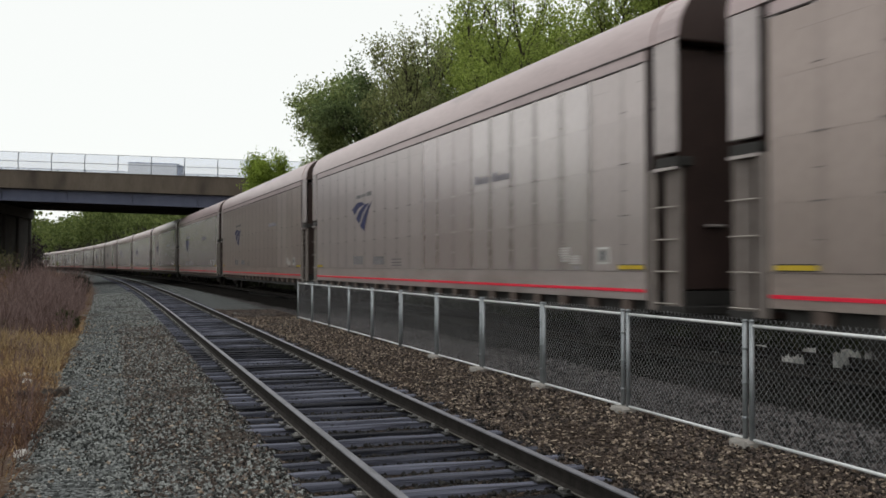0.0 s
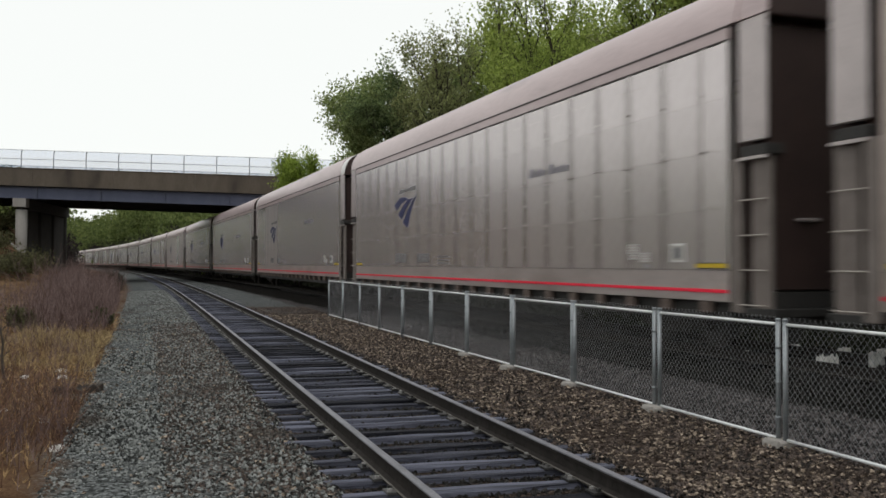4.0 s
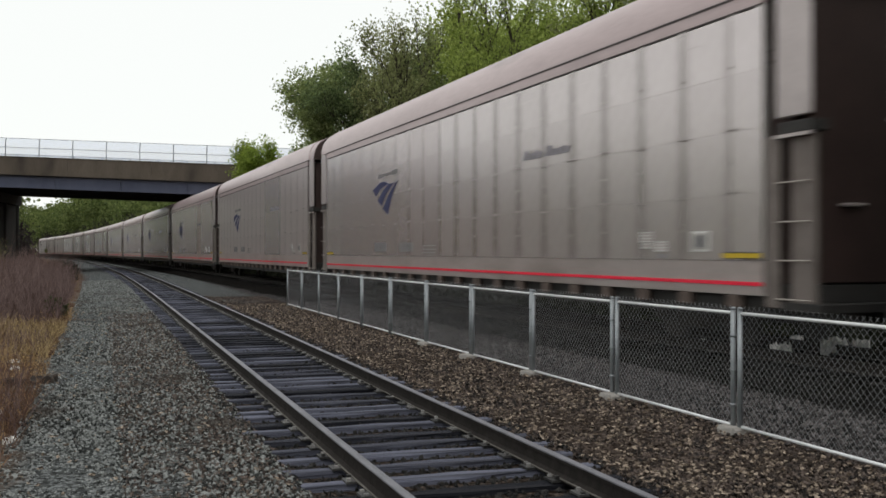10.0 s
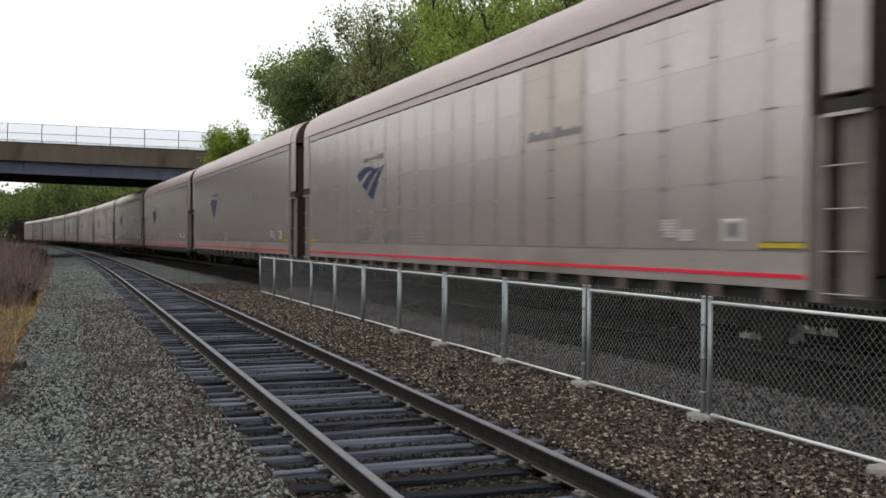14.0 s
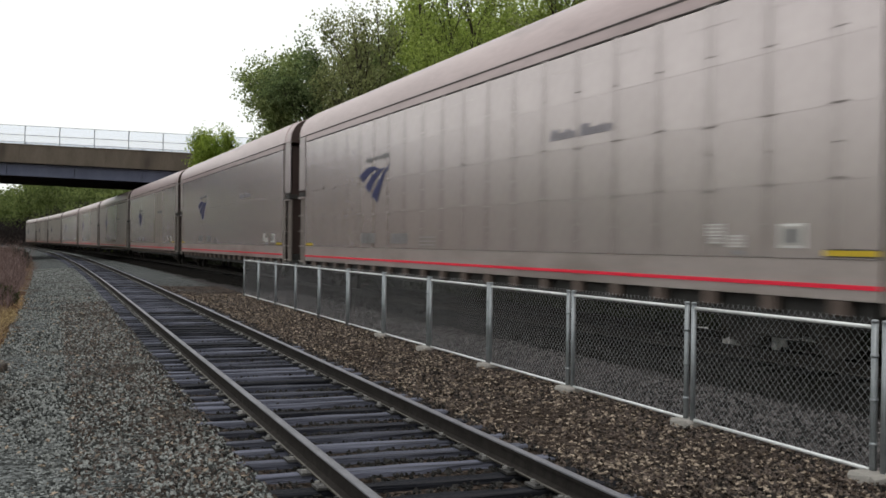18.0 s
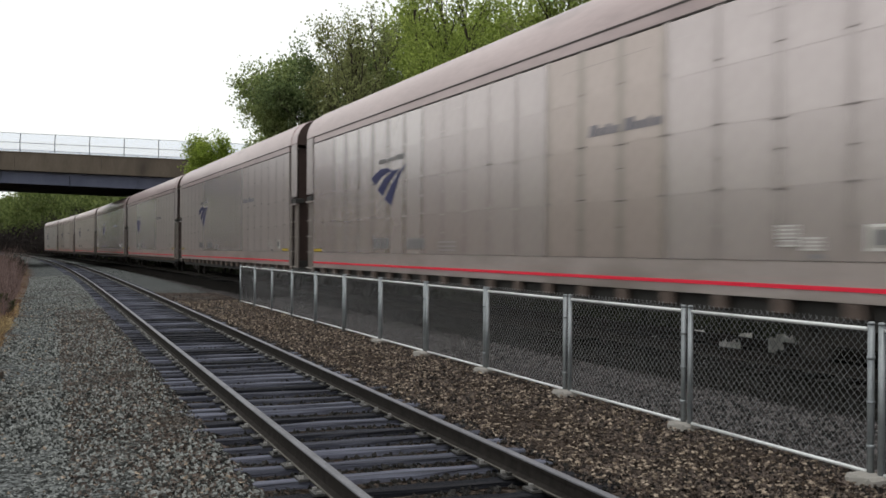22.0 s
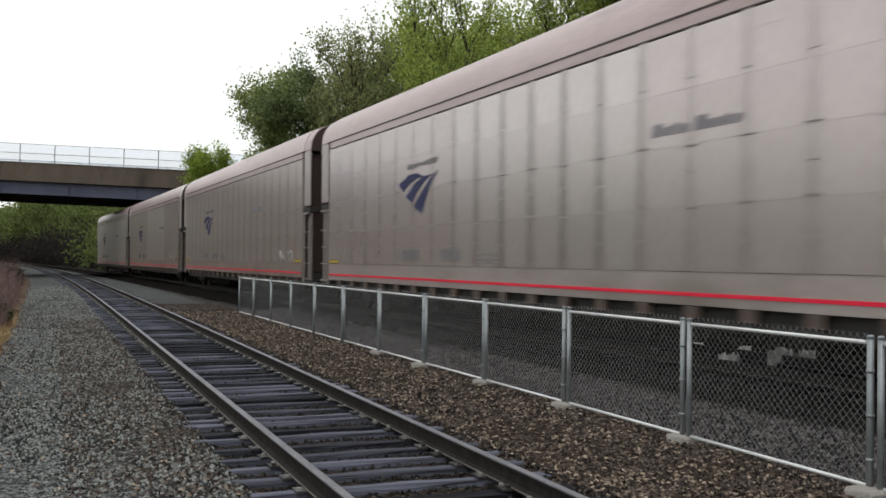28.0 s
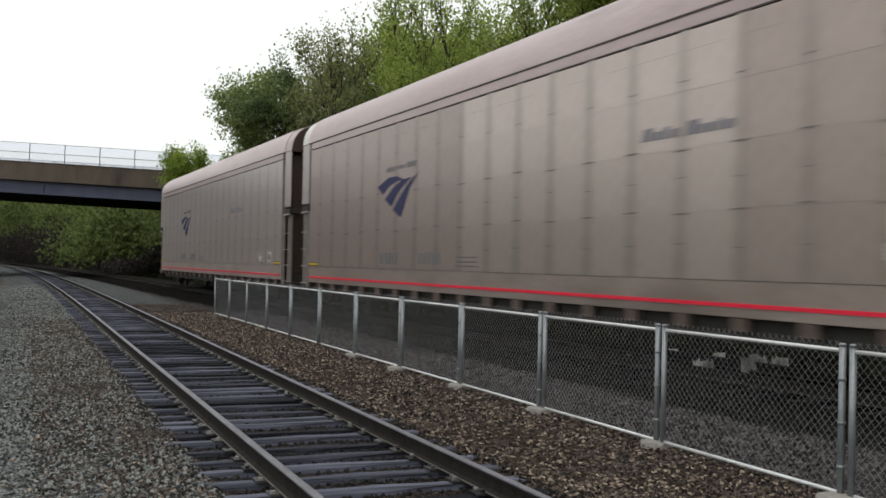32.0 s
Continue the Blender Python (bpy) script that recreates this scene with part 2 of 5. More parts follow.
def streak_edges(m, colour, at=0.36, end=0.60, amount=0.8):
    """Grime that has run down a panel along its two upright edges."""
    nt = m.node_tree
    b = nt.nodes["Principled BSDF"]
    old = b.inputs["Base Color"].links[0].from_socket
    tc, sep = nt.nodes.new("ShaderNodeTexCoord"), nt.nodes.new("ShaderNodeSeparateXYZ")
    nt.links.new(tc.outputs["Object"], sep.inputs[0])
    size = nt.nodes.new("ShaderNodeMath")
    size.operation = "ABSOLUTE"
    nt.links.new(sep.outputs["X"], size.inputs[0])
    n = nt.nodes.new("ShaderNodeTexNoise")
    n.inputs["Scale"].default_value, n.inputs["Detail"].default_value = 2.2, 4
    nt.links.new(tc.outputs["Object"], n.inputs["Vector"])
    wob = nt.nodes.new("ShaderNodeMath")
    wob.operation, wob.inputs[1].default_value = "MULTIPLY_ADD", 0.22
    nt.links.new(n.outputs["Fac"], wob.inputs[0])
    nt.links.new(size.outputs[0], wob.inputs[2])
    edge = nt.nodes.new("ShaderNodeMapRange")
    edge.interpolation_type = "SMOOTHSTEP"
    edge.inputs["From Min"].default_value, edge.inputs["From Max"].default_value = at + 0.11, end + 0.11
    edge.inputs["To Max"].default_value = amount
    nt.links.new(wob.outputs[0], edge.inputs["Value"])
    mix = nt.nodes.new("ShaderNodeMixRGB")
    mix.inputs[2].default_value = (*colour, 1)
    nt.links.new(edge.outputs[0], mix.inputs[0])
    nt.links.new(old, mix.inputs[1])
    nt.links.new(mix.outputs[0], b.inputs["Base Color"])
    return m


M_RACK_STREAK = streak_edges(surface("streaked_galvanised_panel", (0.53, 0.478, 0.475), (0.70, 0.64, 0.638), 0.9, 0.27, 0.68, 0, 14, (1, 1, 0.35), piece=0.09, spec=0.5), (0.37, 0.333, 0.325))
M_RACK_DIRTY_STREAK = streak_edges(surface("streaked_dusty_panel", (0.42, 0.352, 0.33), (0.60, 0.515, 0.49), 0.9, 0.30, 0.64, 0, 14, (1, 1, 0.35), piece=0.09, spec=0.5, stain=(0.37, 0.32, 0.29), stain_scale=0.6, stain_at=0.56), (0.36, 0.315, 0.285))
M_BAND = surface("lower_band_paint", (0.44, 0.385, 0.372), (0.59, 0.52, 0.505), 0.9, 0.32, 0.5, 0, 14, (0.4, 1, 1), stain=(0.35, 0.30, 0.275), stain_scale=0.6, stain_at=0.54)
M_BAND_DIRTY = surface("dusty_lower_band", (0.31, 0.254, 0.23), (0.45, 0.375, 0.345), 0.9, 0.36, 0.5, 0, 14, (0.4, 1, 1), stain=(0.25, 0.202, 0.18), stain_scale=0.6, stain_at=0.54)
for m, c in ((M_RACK, (0.30, 0.262, 0.255)), (M_RACK_BRIGHT, (0.34, 0.298, 0.292)), (M_RACK_DIRTY, (0.23, 0.186, 0.17))):
    streak_edges(m, c, 0.40, 0.60, 0.38)


# ---- mesh tools ----
def part(name, bm, material, parent=None, label=""):
    """One mesh object from a bmesh, under its thing."""
    me = bpy.data.meshes.new(name)
    bm.to_mesh(me)
    bm.free()
    me.materials.append(material)
    ob = new(name, me)
    ob.parent = parent
    if label:
        tagged(ob, label)
    return ob


def part_of(name, me, parent, m=None):
    """A further object on a mesh that exists already."""
    ob = new(name, me)
    ob.parent = parent
    if m is not None:
        ob.matrix_basis = m
    return ob


def block(bm, x0, x1, y0, y1, z0, z1, bevel=0.0):
    vs = [bm.verts.new((x, y, z)) for x in (x0, x1) for y in (y0, y1) for z in (z0, z1)]
    fs = [bm.faces.new([vs[i] for i in q]) for q in ((0, 1, 3, 2), (4, 6, 7, 5), (0, 4, 5, 1), (2, 3, 7, 6), (0, 2, 6, 4), (1, 5, 7, 3))]
    if bevel:
        bmesh.ops.bevel(bm, geom=list({e for f in fs for e in f.edges}), offset=bevel, segments=1, affect="EDGES")
    return bm


def rod(bm, a, b, ra, rb=None, n=6, caps=True):
    a, b = Vector(a), Vector(b)
    rb = ra if rb is None else rb
    d = (b - a).normalized()
    u = d.cross(Vector((0, 0, 1)) if abs(d.z) < 0.9 else Vector((1, 0, 0))).normalized()
    v = d.cross(u)
    rings = [[bm.verts.new(p + (u * math.cos(k * math.tau / n) + v * math.sin(k * math.tau / n)) * r) for k in range(n)] for p, r in ((a, ra), (b, rb))]
    for k in range(n):
        f = bm.faces.new((rings[0][k], rings[0][(k + 1) % n], rings[1][(k + 1) % n], rings[1][k]))
        f.smooth = n > 5
    if caps:
        bm.faces.new(rings[0][::-1])
        bm.faces.new(rings[1])
    return bm


def sweep(bm, profile, stations, closed=True, caps=True):
    """Rings of a profile of (across, up) along stations of (point, unit vector across)."""
    rings = [[bm.verts.new(p + a * w + Vector((0, 0, h))) for w, h in profile] for p, a in stations]
    n = len(profile)
    for r0, r1 in zip(rings, rings[1:]):
        for k in range(n if closed else n - 1):
            bm.faces.new((r0[k], r0[(k + 1) % n], r1[(k + 1) % n], r1[k]))
    if caps and closed:
        bm.faces.new(rings[0][::-1])
        bm.faces.new(rings[-1])
    bmesh.ops.recalc_face_normals(bm, faces=bm.faces)
    return bm


def mesh_from(name, verts, faces, material, parent=None, smooth=False):
    """A joined mesh from arrays (all faces with equal numbers of corners)."""
    me = bpy.data.meshes.new(name)
    k = faces.shape[1]
    me.vertices.add(len(verts))
    me.vertices.foreach_set("co", np.ascontiguousarray(verts, dtype=np.float32).ravel())
    me.loops.add(faces.size)
    me.loops.foreach_set("vertex_index", np.ascontiguousarray(faces, dtype=np.int32).ravel())
    me.polygons.add(len(faces))
    me.polygons.foreach_set("loop_start", np.arange(0, faces.size, k, dtype=np.int32))
    me.polygons.foreach_set("use_smooth", np.full(len(faces), smooth))
    me.update(calc_edges=True)
    me.materials.append(material)
    ob = new(name, me)
    ob.parent = parent
    return ob


def scatter(template, faces, places, sizes, rng, flat=1.0, upright=False):
    """Copies of a small template, turned and scaled at random, as arrays."""
    n, k = len(places), len(template)
    ang = rng.uniform(0, math.tau, (n, 3))
    ca, sa = np.cos(ang), np.sin(ang)
    one, zero = np.ones(n), np.zeros(n)
    rz = np.stack([ca[:, 0], -sa[:, 0], zero, sa[:, 0], ca[:, 0], zero, zero, zero, one], 1).reshape(n, 3, 3)
    if upright:
        turn = rz
    else:
        rx = np.stack([one, zero, zero, zero, ca[:, 1], -sa[:, 1], zero, sa[:, 1], ca[:, 1]], 1).reshape(n, 3, 3)
        ry = np.stack([ca[:, 2], zero, sa[:, 2], zero, one, zero, -sa[:, 2], zero, ca[:, 2]], 1).reshape(n, 3, 3)
        turn = rz @ rx @ ry
    v = np.einsum("nij,nkj->nki", turn, template[None] * sizes[:, None, None] if np.ndim(sizes) == 1 else template[None] * sizes[:, None, :])
    v[:, :, 2] *= flat
    v += places[:, None, :]
    f = (faces[None] + (np.arange(n) * k)[:, None, None]).reshape(-1, faces.shape[1])
    return v.reshape(-1, 3), f


# ---- the two tracks in plan ----
S = np.arange(-160.0, 640.0, 1.0)


def plan(x0, heading, start, ramp, bend):
    """Centre line: x, y and heading to the left of +y, metre by metre."""
    th = radians(heading) + np.cumsum(bend * np.clip((S - start) / ramp, 0, 1))
    x, y = x0 - np.cumsum(np.sin(th)), np.cumsum(np.cos(th))
    i = int(np.argmin(abs(S)))
    return x - x[i] + x0, y - y[i], th


MAIN = plan(10.8505, 1.7275, 51.4, 5.0, 0.00036)
SIDING = plan(2.667, 0.0, 20.0, 20.0, 0.00043)
MAIN_TOP = 0.12


def on(track, s):
    return tuple(float(np.interp(s, S, a)) for a in track)


def stations(track, s0, s1, step, z):
    out = []
    for s in np.arange(s0, s1 + step / 2, step):
        x, y, th = on(track, s)
        out.append((Vector((x, y, z)), Vector((math.cos(th), math.sin(th), 0))))
    return out


def across(track, x, y):
    """How far points lie to the right of a track's centre line."""
    return x - np.interp(y, track[1], track[0])


# ---- ground: one sheet with the two ballast beds in it ----
def soft(v, a, b):
    t = np.clip((v - a) / (b - a), 0, 1)
    return t * t * (3 - 2 * t)


def ground_z(x, y):
    x, y = np.asarray(x, float), np.asarray(y, float)
    a, m = across(SIDING, x, y), across(MAIN, x, y)
    z = -0.226 + 0.045 * soft(abs(a), 1.12, 1.3) - 0.038 * soft(abs(a), 1.3, 1.7) - 0.06 * soft(-a, 1.6, 3.2) + 0.5 * soft(-a, 4.5, 14) + 1.2 * soft(-a, 14, 60)
    z = z + 0.125 * soft(a, 3.7, 5.4) * soft(-m, -60, -2.0)
    z = z - 0.42 * soft(m, 2.4, 5.2) + 3.0 * soft(m, 7, 26) + 3.0 * soft(m, 26, 90)
    # approach embankment of the road bridge
    z = z + np.clip((-8.2 - x) * 0.86, 0, 7.2) * soft(y, 88, 95) * soft(-y, -130, -118)
    z = z + np.clip((x - 13.2) * 0.9, 0, 6.6) * soft(y, 84, 89) * soft(-y, -128, -116)
    return z


def roughness_of(x, y):
    return 0.018 * (np.sin(x * 5.1 + np.sin(y * 3.3) * 1.7) * np.sin(y * 4.3 + x * 1.9)) + 0.02 * np.sin(x * 1.3 + 2) * np.sin(y * 0.9)


def spaced(fine0, fine1, step, end0, end1, grow=1.25):
    mid = list(np.arange(fine0, fine1 + step / 2, step))
    lo, hi, d = [], [], step
    v = fine0
    while v > end0:
        d *= grow
        v -= d
        lo.append(max(v, end0))
    v, d = fine1, step
    while v < end1:
        d *= grow
        v += d
        hi.append(min(v, end1))
    return np.array(lo[::-1] + mid + hi)


def build_ground():
    gx = spaced(-12, 24, 0.3, -1800, 1800)
    gy = spaced(-6, 60, 0.5, -900, 4000, 1.06)
    xx, yy = np.meshgrid(gx, gy)
    shift = np.interp(yy, SIDING[1], SIDING[0]) - 2.667
    xx = xx + shift * (abs(xx) < 200)
    zz = ground_z(xx, yy) + roughness_of(xx, yy) * (abs(across(SIDING, xx, yy)) > 1.5)
    ny, nx = xx.shape
    i = (np.arange(ny - 1)[:, None] * nx + np.arange(nx - 1)[None]).ravel()
    faces = np.stack([i, i + 1, i + nx + 1, i + nx], 1)
    ob = mesh_from("ground", np.stack([xx, yy, zz], -1).reshape(-1, 3), faces, ground_surface(), smooth=True)
    for name, v in (("across", across(SIDING, xx, yy)), ("over_main", across(MAIN, xx, yy))):
        ob.data.attributes.new(name, "FLOAT", "POINT").data.foreach_set("value", v.astype(np.float32).ravel())
    tagged(ob, "grey stone ballast with brown leaf litter and dry grass verge", "ground", kind="structure")


def ground_surface():
    """Stone ballast on the beds, leafy brown stone between the tracks, bare dry earth outside them."""
    m = bpy.data.materials.new("ballast_and_earth")
    m.use_nodes = True
    nt = m.node_tree
    N, Lk = nt.nodes.new, nt.links.new
    b = nt.nodes["Principled BSDF"]
    b.inputs["Roughness"].default_value, b.inputs["Specular IOR Level"].default_value = 0.95, 0.0
    tc = N("ShaderNodeTexCoord")
    cells = N("ShaderNodeTexVoronoi")
    cells.inputs["Scale"].default_value = 27
    Lk(tc.outputs["Object"], cells.inputs["Vector"])
    grey = N("ShaderNodeSeparateColor")
    Lk(cells.outputs["Color"], grey.inputs[0])
    big = N("ShaderNodeTexNoise")
    big.inputs["Scale"].default_value, big.inputs["Detail"].default_value = 0.9, 8
    Lk(tc.outputs["Object"], big.inputs["Vector"])
    fine = N("ShaderNodeTexNoise")
    fine.inputs["Scale"].default_value, fine.inputs["Detail"].default_value = 30, 6
    Lk(tc.outputs["Object"], fine.inputs["Vector"])

    def ramp(src, *stops):
        r = N("ShaderNodeValToRGB")
        while len(r.color_ramp.elements) < len(stops):
            r.color_ramp.elements.new(0.5)
        for e, (p, c) in zip(r.color_ramp.elements, stops):
            e.position, e.color = p, (*c, 1)
        Lk(src, r.inputs[0])
        return r.outputs[0]

    def mask(name, lo, hi, wob):
        at = N("ShaderNodeAttribute")
        at.attribute_name = name
        w = N("ShaderNodeMath")
        w.operation, w.inputs[1].default_value = "MULTIPLY_ADD", wob
        Lk(big.outputs["Fac"], w.inputs[0])
        Lk(at.outputs["Fac"], w.inputs[2])
        r = N("ShaderNodeMapRange")
        r.inputs["From Min"].default_value, r.inputs["From Max"].default_value = lo + wob / 2, hi + wob / 2
        Lk(w.outputs[0], r.inputs["Value"])
        return r.outputs[0]

    def mix(f, c0, c1):
        x = N("ShaderNodeMixRGB")
        Lk(f, x.inputs[0])
        Lk(c0, x.inputs[1])
        Lk(c1, x.inputs[2])
        return x.outputs[0]

    stone = ramp(grey.outputs[0], (0.0, (0.0195, 0.021, 0.020)), (0.6, (0.090, 0.095, 0.096)), (1.0, (0.215, 0.227, 0.23)))
    leafy = ramp(grey.outputs[0], (0.0, (0.011, 0.008, 0.0065)), (0.6, (0.042, 0.033, 0.028)), (1.0, (0.105, 0.083, 0.071)))
    both = N("ShaderNodeMath")
    both.operation = "MULTIPLY_ADD"
    both.inputs[1].default_value = 0.9
    half = N("ShaderNodeMath")
    half.operation, half.inputs[1].default_value = "MULTIPLY", 0.35
    Lk(fine.outputs["Fac"], half.inputs[0])
    Lk(big.outputs["Fac"], both.inputs[0])
    Lk(half.outputs[0], both.inputs[2])
    earth = ramp(both.outputs[0], (0.42, (0.035, 0.021, 0.015)), (0.58, (0.105, 0.062, 0.038)), (0.70, (0.165, 0.108, 0.062)), (0.85, (0.235, 0.175, 0.10)))
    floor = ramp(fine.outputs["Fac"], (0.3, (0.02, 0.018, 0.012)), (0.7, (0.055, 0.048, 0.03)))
    col = mix(mask("across", -3.75, -3.3, 1.6), earth, stone)
    sep = N("ShaderNodeSeparateXYZ")
    Lk(tc.outputs["Object"], sep.inputs[0])
    gone = N("ShaderNodeMapRange")
    gone.inputs["From Min"].default_value, gone.inputs["From Max"].default_value = 24, 46
    Lk(sep.outputs["Y"], gone.inputs["Value"])
    col = mix(mask("across", -2.2, -1.5, 0.9), col, mix(gone.outputs[0], leafy, stone))
    # main line bed: shade under the train is put into this near-black ramp
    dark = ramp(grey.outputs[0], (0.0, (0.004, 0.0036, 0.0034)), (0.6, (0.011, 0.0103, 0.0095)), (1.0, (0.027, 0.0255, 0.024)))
    slate = ramp(grey.outputs[0], (0.0, (0.018, 0.018, 0.018)), (0.6, (0.052, 0.048, 0.049)), (1.0, (0.135, 0.124, 0.124)))
    col = mix(mask("across", 3.25, 3.6, 0.3), col, slate)
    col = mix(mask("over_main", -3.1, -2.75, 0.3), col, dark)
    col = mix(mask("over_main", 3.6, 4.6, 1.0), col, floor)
    Lk(col, b.inputs["Base Color"])
    bp = N("ShaderNodeBump")
    bp.inputs["Strength"].default_value, bp.inputs["Distance"].default_value = 0.9, 0.03
    bp.invert = True
    Lk(cells.outputs["Distance"], bp.inputs["Height"])
    Lk(bp.outputs[0], b.inputs["Normal"])
    return m


build_ground()

RAIL_WEB = [(-0.068, -0.162), (0.068, -0.162), (0.068, -0.150), (0.012, -0.128), (0.009, -0.045), (0.030, -0.036), (0.033, -0.014), (-0.033, -0.014), (-0.030, -0.036), (-0.009, -0.045), (-0.012, -0.128), (-0.068, -0.150)]
RAIL_HEAD = [(-0.033, -0.014), (0.033, -0.014), (0.034, -0.004), (0.024, 0.0), (-0.024, 0.0), (-0.034, -0.004)]


NEAR_TIES = (6.40, 6.86, 7.33, 7.81, 8.28, 8.68, 9.12, 9.65, 10.05, 10.53, 10.88, 11.39)


def build_track(name, track, top, s0, s1, label, tie_step, tie_from, tie_to, seed, wood, steel):
    thing = new(name)
    thing.location = (*on(track, 10)[:2], top - 0.3)
    tagged(thing, label, "railway track", kind="structure")
    at = Matrix.Translation(-thing.location)
    for side in (-0.7525, 0.7525):
        line = [(p + a * side, a) for p, a in stations(track, s0, s1, 4.0, top)]
        rail = part("rail", sweep(bmesh.new(), RAIL_WEB, line), M_RAIL, thing)
        rail.data.transform(at)
        head = part("rail_head", sweep(bmesh.new(), RAIL_HEAD, line), M_HEAD if name == "siding_track" else M_HEAD_SHADE, rail, "worn steel running surface")
        head.data.transform(at)
        # thin pale strips paint the light on the rail foot's top edges
        for w in (-0.062, 0.062):
            lip = part("rail_foot", sweep(bmesh.new(), [(w - 0.008, -0.150), (w + 0.008, -0.150), (w + 0.008, -0.144), (w - 0.008, -0.144)], line), M_FOOT, rail, "edge of the rail foot, coloured pale as if lit")
            lip.data.transform(at)
    rng = random.Random(seed)
    shapes = []
    for k in range(7):
        bm = block(bmesh.new(), -1.29 - rng.uniform(-0.07, 0.07), 1.29 + rng.uniform(-0.07, 0.07), -0.080, 0.080, -0.18, 0.0, 0.012)
        bmesh.ops.subdivide_edges(bm, edges=[e for e in bm.edges if e.calc_length() > 1], cuts=5)
        for v in bm.verts:
            v.co += Vector((rng.uniform(-0.02, 0.02), rng.uniform(-0.012, 0.012), rng.uniform(-0.012, 0.003)))
        me = bpy.data.meshes.new("tie")
        bm.to_mesh(me)
        bm.free()
        me.materials.append(wood)
        shapes.append(me)
    plates, spikes, count, s = bmesh.new(), bmesh.new(), 0, tie_from
    known = list(NEAR_TIES) if name == "siding_track" else []
    while s < tie_to and count < 300:
        x, y, th = on(track, s)
        turn = math.degrees(th) + rng.uniform(-1.2, 1.2)
        drop = rng.uniform(-0.015, 0.004)
        part_of("tie", rng.choice(shapes), thing, at @ pose(x + rng.uniform(-0.05, 0.05), y, top - 0.168 + drop, rng.uniform(-1.2, 1.2), 0, turn))
        for side in (-0.7525, 0.7525):
            c = Vector((x + side * math.cos(th), y + side * math.sin(th), top - 0.166)) - thing.location
            block(plates, c.x - 0.145, c.x + 0.145, c.y - 0.08, c.y + 0.08, c.z - 0.004, c.z + 0.014)
            for dx, dy in ((-0.105, -0.05), (0.105, 0.05), (-0.09, 0.06), (0.09, -0.06)):
                j, h = rng.uniform(-0.02, 0.02), rng.uniform(0.008, 0.032)
                block(spikes, c.x + dx + j - 0.016, c.x + dx + j + 0.016, c.y + dy - 0.012, c.y + dy + 0.012, c.z + 0.014, c.z + 0.014 + h)
        s = known.pop(0) if known else s + tie_step * rng.uniform(0.9, 1.1)
        count += 1
    tagged(part("tie_plates", plates, steel, thing, "worn steel tie plates"), kind="stuff")
    tagged(part("spikes", spikes, M_SPIKE if steel is M_PLATE else steel, thing, "bright worn spike heads"), kind="stuff")
    return thing


build_track("siding_track", SIDING, 0.0, -30, 420, "empty siding track with dark rails on weathered wooden ties", 0.452, 5.95, 150, 3, M_TIE, M_PLATE)
# main line ties, plates and rail heads are coloured dark for train shade
build_track("main_track", MAIN, MAIN_TOP, -150, 560, "main line track on grey ballast under the train", 0.56, -4, 60, 4, M_TIE_SHADE, M_PLATE_SHADE)


# ---- road bridge over the tracks ----
BR_A, BR_E, BR_N = Vector((-9.8, 97.1, 0)), Vector((0.947, -0.320, 0)), Vector((0.149, 0.989, 0))
BR_GRADE, BR_WIDTH = -0.036, 17.5


def bridge_point(u, w, z):
    """u along the parapet, w back across the deck, z at the parapet's zero with the road's grade."""
    return BR_A + BR_E * u + BR_N * w + Vector((0, 0, z + BR_GRADE * u))


def beam(bm, u0, u1, w0, w1, z0, z1, level=False):
    g = 0 if level else 1
    vs = []
    for u in (u0, u1):
        for w in (w0, w1):
            for z in (z0, z1):
                p = BR_A + BR_E * u + BR_N * w
                vs.append(bm.verts.new((p.x, p.y, z + g * BR_GRADE * u)))
    for q in ((0, 1, 3, 2), (4, 6, 7, 5), (0, 4, 5, 1), (2, 3, 7, 6), (0, 2, 6, 4), (1, 5, 7, 3)):
        bm.faces.new([vs[i] for i in q])
    bmesh.ops.recalc_face_normals(bm, faces=bm.faces)
    return bm


